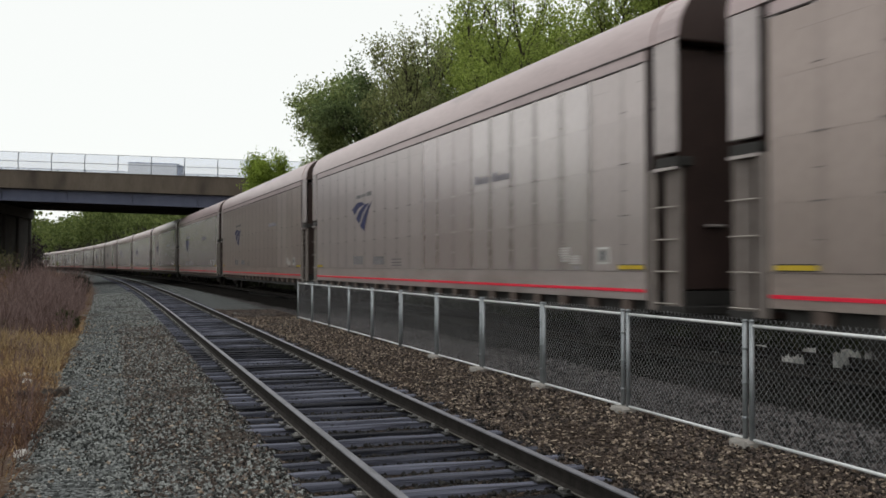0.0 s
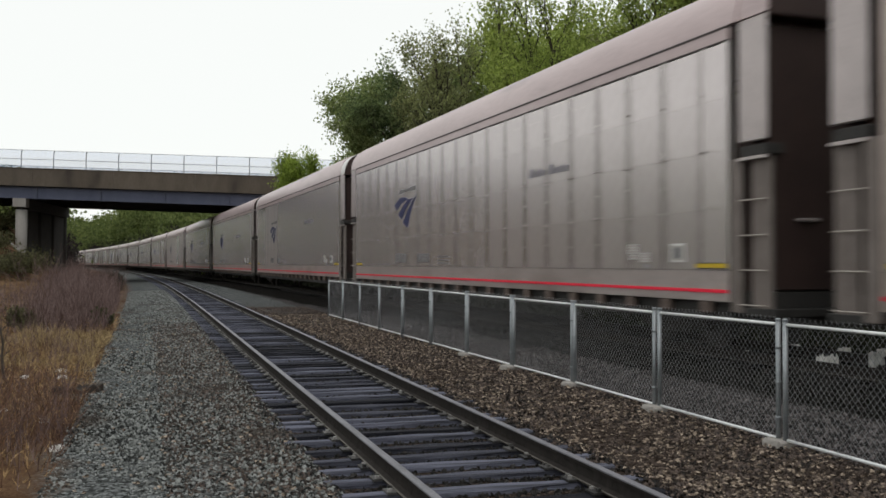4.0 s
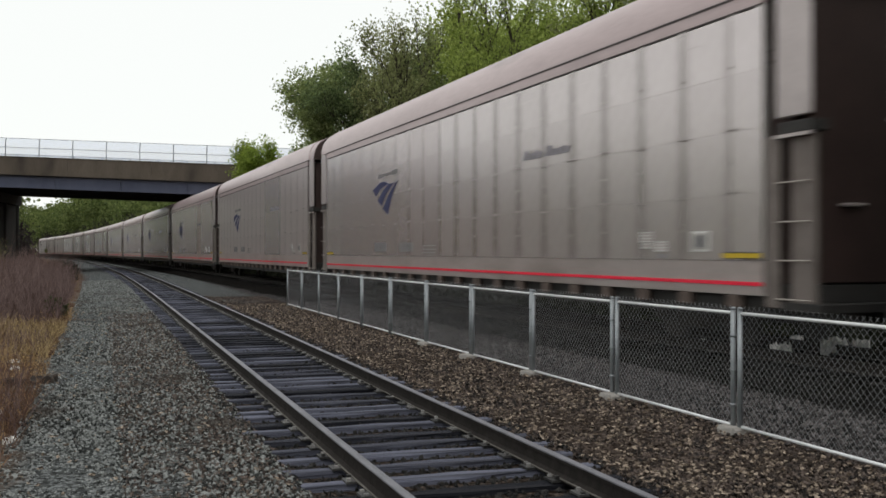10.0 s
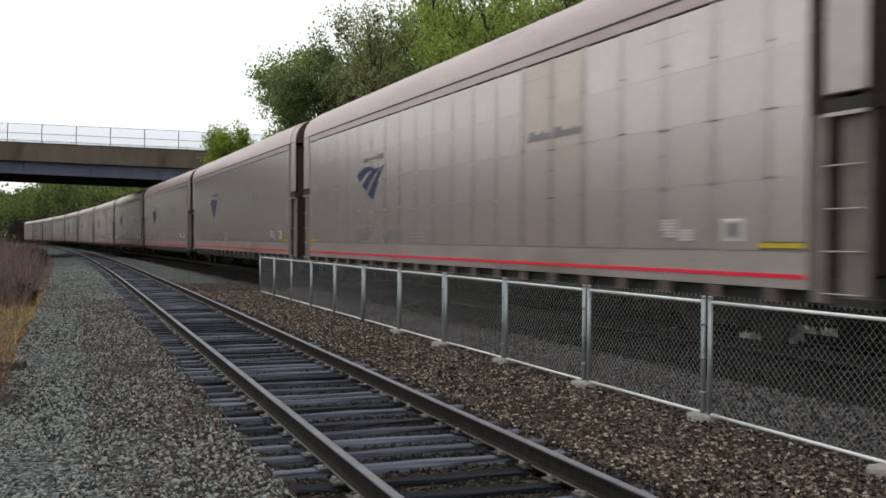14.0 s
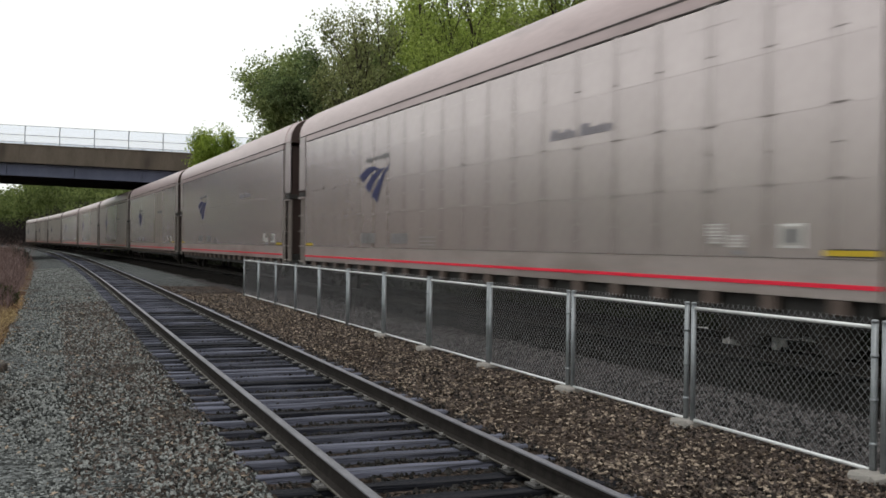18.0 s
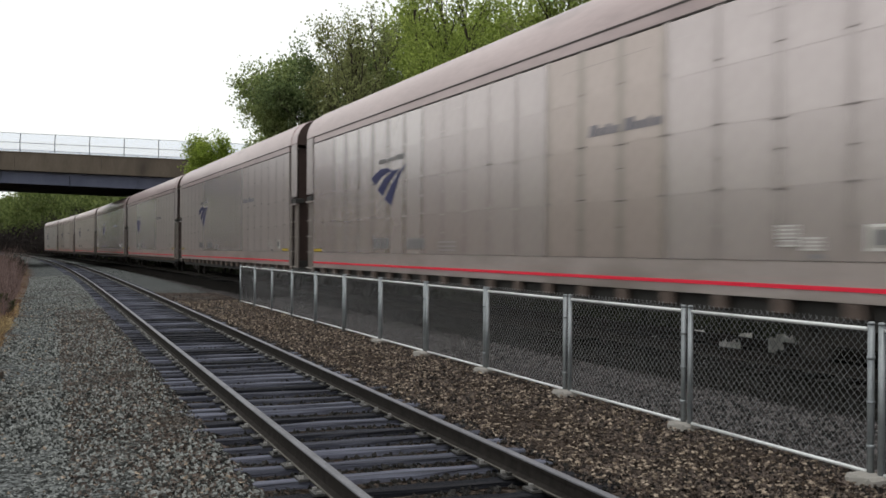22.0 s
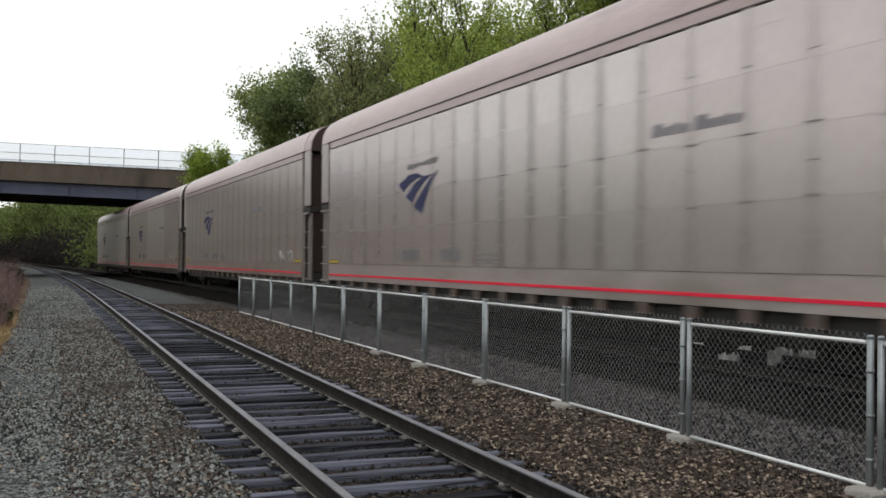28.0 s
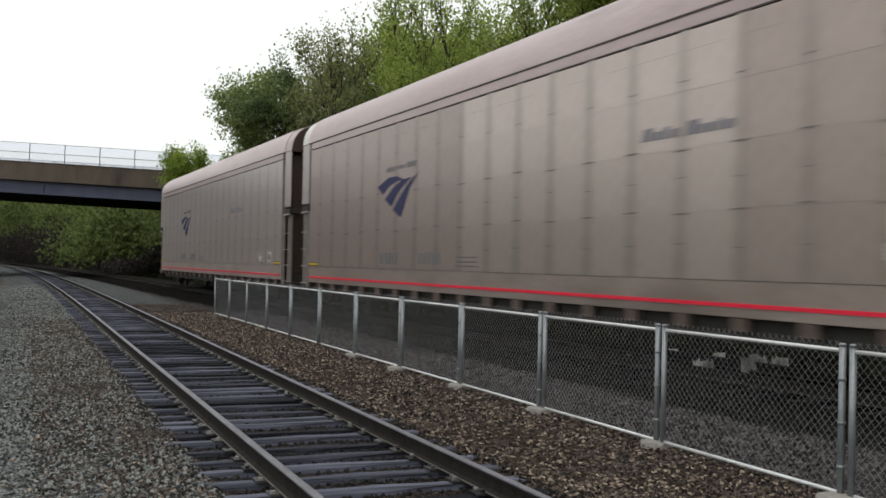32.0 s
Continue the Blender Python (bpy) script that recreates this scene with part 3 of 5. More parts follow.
def build_bridge():
    b = tagged(new("road_bridge"), "concrete road bridge with blue-grey steel girders", "bridge", kind="structure")
    U0, U1 = -46, 52
    for w0, w1 in ((0, 0.35), (BR_WIDTH - 0.35, BR_WIDTH)):
        u = U0
        while u < U1:
            part("parapet_section", beam(bmesh.new(), u + 0.01, u + 7.6, w0, w1, 8.95, 10.30), M_FASCIA, b)
            u += 7.61
        part("parapet_cap", beam(bmesh.new(), U0, U1, w0 - 0.05, w1 + 0.05, 10.304, 10.38), M_FASCIA, b)
    part("deck", beam(bmesh.new(), U0, U1, -0.08, BR_WIDTH + 0.08, 8.70, 8.946), M_FASCIA, b, "stained concrete deck slab")
    # soffit sheet and inner girders are near-black to stand for the bridge's shade
    part("soffit", beam(bmesh.new(), U0, U1, 0.02, BR_WIDTH - 0.02, 8.66, 8.696), M_GIRDER_SHADE, b, "underside of the deck, coloured near-black for shade")
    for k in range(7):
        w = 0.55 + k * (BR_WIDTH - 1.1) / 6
        g = part("girder", beam(bmesh.new(), U0, U1, w - 0.012, w + 0.012, 7.60, 8.655), M_STEEL if k == 0 else M_GIRDER_SHADE, b)
        part("bottom_flange", beam(bmesh.new(), U0, U1, w - 0.2, w + 0.2, 7.555, 7.597), M_STEEL if k == 0 else M_GIRDER_SHADE, g)
        if k == 0:
            for j in range(16):
                u = -42 + j * 6.0
                part("stiffener", beam(bmesh.new(), u, u + 0.02, w - 0.16, w - 0.014, 7.60, 8.65), M_STEEL, g)
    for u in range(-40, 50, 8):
        part("cross_brace", beam(bmesh.new(), u, u + 0.12, 0.6, BR_WIDTH - 0.6, 7.8, 8.4), M_GIRDER_SHADE, b)
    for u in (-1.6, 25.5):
        # concrete behind the front column is darkened to stand for shade under the deck
        cap = part("pier_cap", beam(bmesh.new(), u - 0.6, u + 0.6, 1.3, BR_WIDTH - 0.1, 6.55, 7.54), M_PIER_SHADE, b)
        part("cap_end", beam(bmesh.new(), u - 0.62, u + 0.62, 0.1, 1.29, 6.75, 7.54), M_PIER, cap)
        for k in range(4):
            base = bridge_point(u, 0.9 + k * 5.2, 0)
            bm = bmesh.new()
            rod(bm, (base.x, base.y, -1.0), (base.x, base.y, 6.545 + BR_GRADE * u - 0.03), 0.52, 0.52, 12)
            part("column", bm, M_PIER if k == 0 else M_PIER_SHADE, cap)
        part("pier_wall", beam(bmesh.new(), u - 0.3, u + 0.3, 2.2, BR_WIDTH - 0.8, -1.0, 6.5, True), M_PIER_SHADE, cap, "concrete pier wall, coloured dark for shade under the bridge")
    for u0, u1 in ((-30, -15.5), (31, 45)):
        part("abutment", beam(bmesh.new(), u0, u1, 0.2, BR_WIDTH - 0.2, 2.0, 7.5, True), M_CONC, b)
    # kerb down the paved slope under the end span
    bm = bmesh.new()
    for p, q in (((-16.6, 97.6, 7.1), (-9.4, 95.4, 1.15)),):
        rod(bm, p, q, 0.3, 0.3, 4)
    part("slope_kerb", bm, M_PIER, b, "pale concrete kerb down the slope")
    f = tagged(new("bridge_fence"), "curved-top galvanised mesh fence on the bridge parapet", "fence")
    for side_w in (0.17, BR_WIDTH - 0.17):
        for k in range(-18, 13):
            u = 13.8 + 3.05 * k
            bm = bmesh.new()
            pts = [(side_w, 10.1), (side_w, 11.35), (side_w + 0.05, 11.65), (side_w + 0.18, 11.92), (side_w + 0.36, 12.08)]
            if side_w > 1:
                pts = [(2 * side_w - w, z) for w, z in pts]
            for (w0, z0), (w1, z1) in zip(pts, pts[1:]):
                rod(bm, bridge_point(u, w0, z0), bridge_point(u, w1, z1), 0.042, 0.042, 6)
            part("fence_post", bm, M_POLE, f)
        inward = 0.36 if side_w < 1 else -0.36
        for w, z in ((side_w + inward, 12.08), (side_w, 11.2)):
            part("fence_rail", rod(bmesh.new(), bridge_point(-42, w, z), bridge_point(50, w, z), 0.022, 0.022, 5), M_POLE, f)
        bm = bmesh.new()
        for z0, z1, w1 in ((10.38, 11.35, 0.0), (11.35, 12.08, inward)):
            w0 = 0.0
            bm.faces.new([bm.verts.new(bridge_point(u, side_w + w, z)) for u, w, z in ((-42, w0, z0), (50, w0, z0), (50, w1, z1), (-42, w1, z1))])
        part("mesh_sheet", bm, M_VEIL, f, "fine pale wire mesh")


M_VEIL = veil("fine_wire_mesh", (0.34, 0.43, 0.66), 0.34)
build_bridge()


# ---- chain-link panel fence beside the siding ----
PANEL, FENCE_H = 2.44, 1.22


def fence_at(i):
    y = 32.66 - PANEL * i
    return Vector((6.0765 - 0.0048 * y, y, -0.195))


def build_fence_panel():
    """One panel along -y from its first post, at the origin."""
    p = tagged(new("fence_panel"), "galvanised chain-link fence panel with tube frame", "fence", group="fence panels")
    a, b = 0.055, PANEL - 0.055
    for y in (-a, -b):
        bm = rod(bmesh.new(), (0, y, -0.03), (0, y, FENCE_H + 0.01), 0.028, 0.028, 10)
        post = part("post", bm, M_GALV, p)
        bm = rod(bmesh.new(), (0, y, FENCE_H + 0.0105), (0, y, FENCE_H + 0.03), 0.036, 0.022, 10)
        part("post_cap", bm, M_GALV, post)
    # both rails are coloured paler than the posts for skylight on their tops
    part("top_rail", rod(bmesh.new(), (0, -a - 0.03, FENCE_H - 0.03), (0, -b + 0.03, FENCE_H - 0.03), 0.017, 0.017, 8), M_RAILTUBE, p)
    part("bottom_rail", rod(bmesh.new(), (0, -a - 0.03, 0.055), (0, -b + 0.03, 0.055), 0.017, 0.017, 8), M_RAILTUBE, p)
    for z in (0.25, 0.6, 0.95):
        part("clamp_band", rod(bmesh.new(), (0, -b, z), (0, -b, z + 0.025), 0.034, 0.034, 10), M_GALV, p)
    bm = bmesh.new()
    y0, y1, z0, z1, pitch, slope = -b, -a, 0.05, FENCE_H + 0.045, 0.076, 1.02
    for sgn in (1, -1):
        c = -4.0
        while c < 4.0:
            # wire z = sgn * slope * (y - c)
            ya, yb = sorted((c + sgn * z0 / slope, c + sgn * z1 / slope))
            lo, hi = max(ya, y0), min(yb, y1)
            if hi - lo > 0.01:
                x = 0.004 * sgn
                rod(bm, (x, lo, sgn * slope * (lo - c)), (x, hi, sgn * slope * (hi - c)), 0.002, 0.002, 3, False)
            c += pitch
    part("chain_link_mesh", bm, M_WIRE, p, "diamond-woven galvanised wire mesh")
    return p


first = build_fence_panel()
slope = math.degrees(math.atan2(0.0048, 1))
first.matrix_basis = Matrix.Translation(fence_at(0)) @ pose(0, 0, 0, 0, 0, slope)
for i in range(1, 14):
    copy_thing(first, Matrix.Translation(fence_at(i)) @ pose(0, 0, 0, 0, 0, slope + random.uniform(-0.4, 0.4)))


def build_footing():
    bm = block(bmesh.new(), -0.15, 0.09, -0.13, 0.13, -0.12, 0.07, 0.025)
    for v in bm.verts:
        v.co += Vector((random.uniform(-0.012, 0.012), random.uniform(-0.012, 0.012), random.uniform(-0.008, 0.008)))
    f = part("concrete_footing", bm, M_CONC)
    return tagged(f, "rough grey concrete footing block under the fence posts", "footing", group="fence footings")


foot = build_footing()
foot.matrix_basis = Matrix.Translation(fence_at(6) + Vector((0.0, 0, -0.02)))
for i in range(7, 14):
    copy_thing(foot, Matrix.Translation(fence_at(i) + Vector((random.uniform(-0.05, 0.02), random.uniform(-0.04, 0.04), -0.02))) @ pose(0, 0, 0, 0, 0, random.uniform(-9, 9)))


# ---- the train ----
PITCH, HALF, BAY = 28.43, 12.58, 1.2335
POSTS = [-11.56 + BAY * k for k in range(20)]
COLUMNS = list(zip([-HALF] + POSTS, POSTS + [HALF]))
ROWS_Z = (1.37, 2.35, 3.29, 4.14, 5.03)
STRAPS_Z = ((1.85, 0), (2.35, 1), (2.83, 0), (3.29, 1), (4.26, 0))
ROOF = [(w, 5.30 + 0.92 * (1 - min(abs(w) / 1.56, 1) ** 4.6) ** 0.526) for w in [1.56 * math.sin(math.pi / 2 * k / 12) for k in range(-12, 13)]]


def along_x(bm, profile, x0, x1):
    return sweep(bm, [(-w, h) for w, h in profile], [(Vector((x, 0, 0)), Vector((0, -1, 0))) for x in (x0, x1)])


def decal(bm, outline, y):
    """A thin plate on the car's side from its outline in (x, z)."""
    front = [bm.verts.new((x, y, z)) for x, z in outline]
    back = [bm.verts.new((x, y + 0.006, z)) for x, z in outline]
    bm.faces.new(front)
    bm.faces.new(back[::-1])
    for k in range(len(outline)):
        j = (k + 1) % len(outline)
        bm.faces.new((front[k], back[k], back[j], front[j]))
    bmesh.ops.recalc_face_normals(bm, faces=bm.faces)
    return bm


def build_truck(car, x):
    t = part("truck", block(bmesh.new(), x - 0.25, x + 0.25, -0.95, 0.95, 0.42, 0.66, 0.03), M_DARK, car)
    for y in (-1.0, 1.0):
        bm = bmesh.new()
        block(bm, x - 1.15, x + 1.15, y - 0.09, y + 0.09, 0.50, 0.66, 0.03)
        block(bm, x - 0.5, x + 0.5, y - 0.10, y + 0.10, 0.24, 0.50, 0.03)
        for e in (-0.89, 0.89):
            block(bm, x + e - 0.17, x + e + 0.17, y - 0.11, y + 0.11, 0.32, 0.56, 0.03)
        part("side_frame", bm, M_WHEEL, t)
    for e in (-0.89, 0.89):
        bm = rod(bmesh.new(), (x + e, -0.95, 0.42), (x + e, 0.95, 0.42), 0.07, 0.07, 8)
        for y in (-0.7525, 0.7525):
            rod(bm, (x + e, y - 0.06, 0.42), (x + e, y + 0.06, 0.42), 0.42, 0.42, 20)
        part("wheelset", bm, M_WHEEL, t)


def build_car():
    car = tagged(new("autorack_car"), "grey enclosed autorack rail car with red stripe and navy fan emblem", "rail car", group="cars of the train")
    part("underframe", block(bmesh.new(), -13.4, 13.4, -1.40, 1.40, 0.80, 1.04), M_DARK, car)
    part("centre_sill", block(bmesh.new(), -13.3, 13.3, -0.35, 0.35, 0.50, 0.80), M_DARK, car)
    part("lower_band", block(bmesh.new(), -HALF, HALF, -1.552, -1.41, 0.86, 1.362, 0.004), M_BAND, car, "plain lower edge of the side")
    part("far_lower_band", block(bmesh.new(), -HALF, HALF, 1.41, 1.552, 0.86, 1.362, 0.004), M_BAND, car)
    part("lower_seam", block(bmesh.new(), -HALF + 0.02, HALF - 0.02, -1.556, -1.44, 1.364, 1.371), M_SEAM, car)
    # stubs of the side posts below the band, with dark openings between
    stub = part("post_stub", block(bmesh.new(), -0.15, 0.15, -1.55, -1.43, 0.66, 0.857, 0.015), M_STUB, car)
    stub.matrix_basis = pose(POSTS[0], 0, 0)
    for x in POSTS[1:]:
        part_of("post_stub", stub.data, car, pose(x, 0, 0))
    part("skirt", block(bmesh.new(), -12.4, 12.4, -1.40, -1.36, 0.52, 0.80), M_DARK, car)
    part("red_stripe", block(bmesh.new(), -HALF + 0.03, HALF - 0.03, -1.566, -1.5525, 1.0, 1.056), M_RED, car, "thin bright red stripe")
    # panels between posts, four high; they never hang quite true, so each column catches the sky a little differently
    hang = [random.uniform(-0.2, 0.2) for _ in COLUMNS]
    for r, (z0, z1) in enumerate(zip(ROWS_Z, ROWS_Z[1:])):
        half, made = (z1 - z0) / 2 - 0.0002, {}
        for k, (x0, x1) in enumerate(COLUMNS):
            w = round((x1 - x0) / 2, 3)
            m = pose((x0 + x1) / 2, -1.548, (z0 + z1) / 2, random.uniform(-0.08, 0.08), 0, hang[k] + random.uniform(-0.05, 0.05))
            if w in made:
                part_of("side_panel", made[w], car, m)
            else:
                p = part("side_panel", block(bmesh.new(), -w + 0.006, w - 0.006, -0.0125, 0.0125, -half, half, 0.0015), M_RACK, car)
                p.matrix_basis, made[w] = m, p.data
    p = part("side_post", block(bmesh.new(), -0.07, 0.07, -1.556, -1.44, 1.38, 5.05), M_POST, car)
    p.matrix_basis = pose(POSTS[0], 0, 0)
    for x in [-HALF + 0.07] + POSTS[1:] + [HALF - 0.07]:
        part_of("side_post", p.data, car, pose(x, 0, 0))
    # short joint straps across each post, the seams' own ones heavier
    straps = []
    for w, h in ((0.09, 0.007), (0.15, 0.012)):
        bm = block(bmesh.new(), -w, w, -1.570, -1.5565, -h, h)
        me = bpy.data.meshes.new("joint_strap")
        bm.to_mesh(me)
        bm.free()
        me.materials.append(M_SEAM)
        straps.append(me)
    for k, x in enumerate(POSTS):
        for z, heavy in STRAPS_Z:
            part_of("joint_strap", straps[heavy], car, pose(x, 0, z + 0.03 * ((k * 7 + heavy) % 3 - 1)))
    part("upper_seam", block(bmesh.new(), -HALF + 0.02, HALF - 0.02, -1.5605, -1.554, 4.737, 4.741), M_SEAM, car)
    part("inner_wall", block(bmesh.new(), -12.5, 12.5, -1.438, -1.40, 1.02, 5.15), M_POST, car)
    part("far_side_wall", block(bmesh.new(), -HALF, HALF, 1.50, 1.56, 1.37, 5.03), M_BAND, car)
    for y0, y1 in ((-1.556, -1.45), (1.45, 1.556)):
        part("top_plate", block(bmesh.new(), -HALF, HALF, y0, y1, 5.078, 5.258), M_ROOF, car)
        part("eave_seam", block(bmesh.new(), -HALF, HALF, y0 - 0.012 if y0 < 0 else y0, y1 if y0 < 0 else y1 + 0.012, 5.26, 5.294), M_EAVE, car)
        part("plate_seam", block(bmesh.new(), -HALF, HALF, y0 - 0.002 if y0 < 0 else y0, y1 if y0 < 0 else y1 + 0.002, 5.052, 5.075), M_EAVE, car)
    bm = along_x(bmesh.new(), ROOF, -12.80, 12.80)
    bm.normal_update()
    flat = [f for f in bm.faces if f.normal.z < -0.5 or abs(f.normal.x) > 0.5]
    bmesh.ops.split_edges(bm, edges=list({e for f in flat for e in f.edges}))
    roof = part("roof", bm, M_ROOF, car, "pinkish grey curved steel roof")
    for f in roof.data.polygons:
        f.use_smooth = abs(f.normal.x) < 0.5 and f.normal.z > -0.5
    for e in (-1, 1):
        x0, x1 = (12.80, 13.55) if e > 0 else (-13.55, -12.80)
        inner = [(w * 0.985, z - 0.02 if abs(w) < 1.5 else z) for w, z in ROOF]
        part("end_arch", along_x(bmesh.new(), inner, x0, x1), M_ROOF, car, "end arch of the roof")
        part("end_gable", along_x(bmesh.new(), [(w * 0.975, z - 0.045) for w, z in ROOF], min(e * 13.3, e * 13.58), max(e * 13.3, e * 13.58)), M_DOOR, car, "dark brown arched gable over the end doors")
        for y0, y1 in ((-1.545, -1.49), (1.49, 1.545)):
            part("end_panel", block(bmesh.new(), x0 + 0.03, x1 - 0.03, y0, y1, 3.36, 5.28, 0.02), M_END, car)
            inner_x, outer_x = (x0, x1) if e > 0 else (x1, x0)
            lo = part("ladder_bay", block(bmesh.new(), min(outer_x - e * 0.48, outer_x - e * 0.02), max(outer_x - e * 0.48, outer_x - e * 0.02), y0 * 0.95, y1 * 0.95, 0.7, 3.1), M_BAY, car, "grimy ladder bay")
            part("bay_post", block(bmesh.new(), min(inner_x - e * 0.18, inner_x + e * 0.10), max(inner_x - e * 0.18, inner_x + e * 0.10), y0, y1, 0.7, 3.12, 0.01), M_BAY, lo)
            yy = y0 if y0 < 0 else y1
            for z in (0.83, 1.37, 1.91, 2.46):
                part("rung", rod(bmesh.new(), (x0 + 0.06, yy, z), (x1 - 0.06, yy, z), 0.013, 0.013, 5), M_RUNG, lo)
            part("brake_bracket", block(bmesh.new(), x0 + 0.06, x1 - 0.02, min(yy, yy * 0.8), max(yy, yy * 0.8), 3.14, 3.30, 0.01), M_DARK, car)
            part("bracket_lip", block(bmesh.new(), x0 + 0.05, x1 - 0.01, yy - 0.03, yy + 0.03, 3.08, 3.13), M_END, car)
        # recess between the panels and the end section, and the end doors
        xr0, xr1 = (12.585, 12.78) if e > 0 else (-12.78, -12.585)
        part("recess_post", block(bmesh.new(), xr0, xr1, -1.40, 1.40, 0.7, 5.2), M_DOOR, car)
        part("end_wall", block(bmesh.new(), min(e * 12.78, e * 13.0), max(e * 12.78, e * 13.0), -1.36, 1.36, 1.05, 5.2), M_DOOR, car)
        for y0, y1 in ((-1.42, -0.01), (0.01, 1.42)):
            d = part("end_door", block(bmesh.new(), min(e * 13.3, e * 13.4), max(e * 13.3, e * 13.4), y0, y1, 1.06, 5.15, 0.02), M_DOOR, car, "dark brown end door")
            part("door_handle", block(bmesh.new(), min(e * 13.402, e * 13.46), max(e * 13.402, e * 13.46), (y0 + y1) / 2 - 0.2, (y0 + y1) / 2 + 0.2, 2.12, 2.17, 0.01), M_END, d, "pale steel door handle bar")
        part("platform", block(bmesh.new(), min(e * 12.78, e * 13.62), max(e * 12.78, e * 13.62), -1.5, 1.5, 0.66, 0.79, 0.01), M_DARK, car)
        bm = block(bmesh.new(), min(e * 13.5, e * 14.20), max(e * 13.5, e * 14.20), -0.12, 0.12, 0.72 - 0.2, 0.72 + 0.1, 0.02)
        part("coupler", bm, M_WHEEL, car)
        build_truck(car, e * 10.2)
        # yellow reflectors with dark edges near both ends
        xa = 11.68 if e > 0 else -12.45
        r = part("reflector", block(bmesh.new(), xa, xa + 0.86, -1.568, -1.562, 1.405, 1.475), M_YELLOW, car, "yellow reflective strip")
        for z in (1.388, 1.476):
            part("reflector_edge", block(bmesh.new(), xa, xa + 0.86, -1.569, -1.562, z, z + 0.016), M_DARK, r)
    # fan emblem: three curved blades, and bars for the lettering
    for y, outline in (
        (-1.570, [(-4.35, 3.57), (-4.90, 3.70), (-5.50, 3.70), (-6.28, 3.49), (-5.90, 3.28), (-5.40, 3.48), (-4.85, 3.58)]),
        (-1.571, [(-3.90, 3.62), (-4.55, 3.58), (-5.10, 3.44), (-5.72, 3.15), (-5.28, 2.95), (-4.85, 3.26), (-4.40, 3.45)]),
        (-1.572, [(-3.48, 3.70), (-4.05, 3.50), (-4.62, 3.20), (-5.14, 2.86), (-4.58, 2.66), (-4.34, 2.98), (-4.00, 3.36)]),
    ):
        part("emblem_blade", decal(bmesh.new(), [(-6.20 + (x + 6.28) * 0.94, z) for x, z in outline], y), M_BLUE, car, "navy blue emblem blade")
    for x0, x1, z0, z1, d in ((-5.62, -4.98, 3.84, 3.96, 0.06), (-4.92, -4.38, 3.87, 3.96, 0.05), (-4.32, -3.66, 3.86, 4.0, 0.05)):
        part("name_bar", decal(bmesh.new(), [(x0, z0), (x1 - d, z0), (x1, z1), (x0 + d, z1)], -1.570), M_LETTER, car, "small grey bar of unreadable lettering")
    # the large faded lettering: slanted bars of uneven height in two groups
    for x, w, h in ((4.72, 0.24, 0.20), (5.01, 0.17, 0.13), (5.23, 0.14, 0.18), (5.42, 0.20, 0.13), (5.78, 0.26, 0.21), (6.06, 0.13, 0.13), (6.23, 0.18, 0.13), (6.45, 0.09, 0.17), (6.59, 0.22, 0.13)):
        part("letter_bar", decal(bmesh.new(), [(x, 3.48), (x + w, 3.48), (x + w + h * 0.35, 3.48 + h), (x + h * 0.35, 3.48 + h)], -1.570), M_FADED, car, "faded slate lettering bar")
    for x0, x1, z0, z1, n in ((-5.98, -4.70, 1.50, 1.79, 4), (-3.45, -2.20, 1.50, 1.77, 5)):
        w = (x1 - x0) / n
        for k in range(n):
            part("number_bar", decal(bmesh.new(), [(x0 + k * w, z0), (x0 + (k + 0.72) * w, z0), (x0 + (k + 0.72) * w, z1), (x0 + k * w, z1)], -1.570), M_LETTER, car)
    for z in (1.46, 1.55, 1.65):
        part("text_line", decal(bmesh.new(), [(-1.4, z), (-0.4, z), (-0.4, z + 0.03), (-1.4, z + 0.03)], -1.570), M_LETTER, car)
    for x0, x1, z0, z1 in ((9.38, 9.80, 1.655, 1.84), (9.44, 9.78, 1.55, 1.645), (9.82, 10.22, 1.50, 1.675)):
        pl = part("placard", decal(bmesh.new(), [(x0, z0), (x1, z0), (x1, z1), (x0, z1)], -1.570), M_END, car, "pale data placard with white lines")
        n = 2 if z1 - z0 < 0.12 else 4
        for j in range(n):
            z = z0 + 0.006 + (z1 - z0 - 0.03) * j / (n - 1)
            part("placard_line", decal(bmesh.new(), [(x0 + 0.01, z), (x1 - 0.01, z), (x1 - 0.01, z + 0.018), (x0 + 0.01, z + 0.018)], -1.577), M_WHITE, pl)
    part("stencil", decal(bmesh.new(), [(9.92, 1.40), (10.22, 1.40), (10.22, 1.455), (9.92, 1.455)], -1.570), M_LETTER, car)
    pl = part("placard", decal(bmesh.new(), [(10.88, 1.50), (11.35, 1.50), (11.35, 1.82), (10.88, 1.82)], -1.570), M_WHITE, car, "white data placard")
    part("placard_plate", decal(bmesh.new(), [(10.92, 1.535), (11.31, 1.535), (11.31, 1.785), (10.92, 1.785)], -1.577), M_POST, pl)
    part("placard_text", decal(bmesh.new(), [(11.04, 1.57), (11.2, 1.57), (11.2, 1.75), (11.04, 1.75)], -1.584), M_MARK, pl)
    return car


CARS = [build_car()]
for k in range(18):
    CARS.append(copy_thing(CARS[0], Matrix.Identity(4)))

# some cars are cleaner, some brown with brake dust; posts show dark on the streaked ones
LOOKS = {0: "dirty", 2: "dirty", 5: "bright_streaked", 6: "bright_streaked", 3: "streaked", 4: "streaked", 9: "streaked", 8: "bright", 10: "bright", 11: "bright", 12: "bright", 15: "bright", 16: "dusty_streaked", 17: "dirty"}
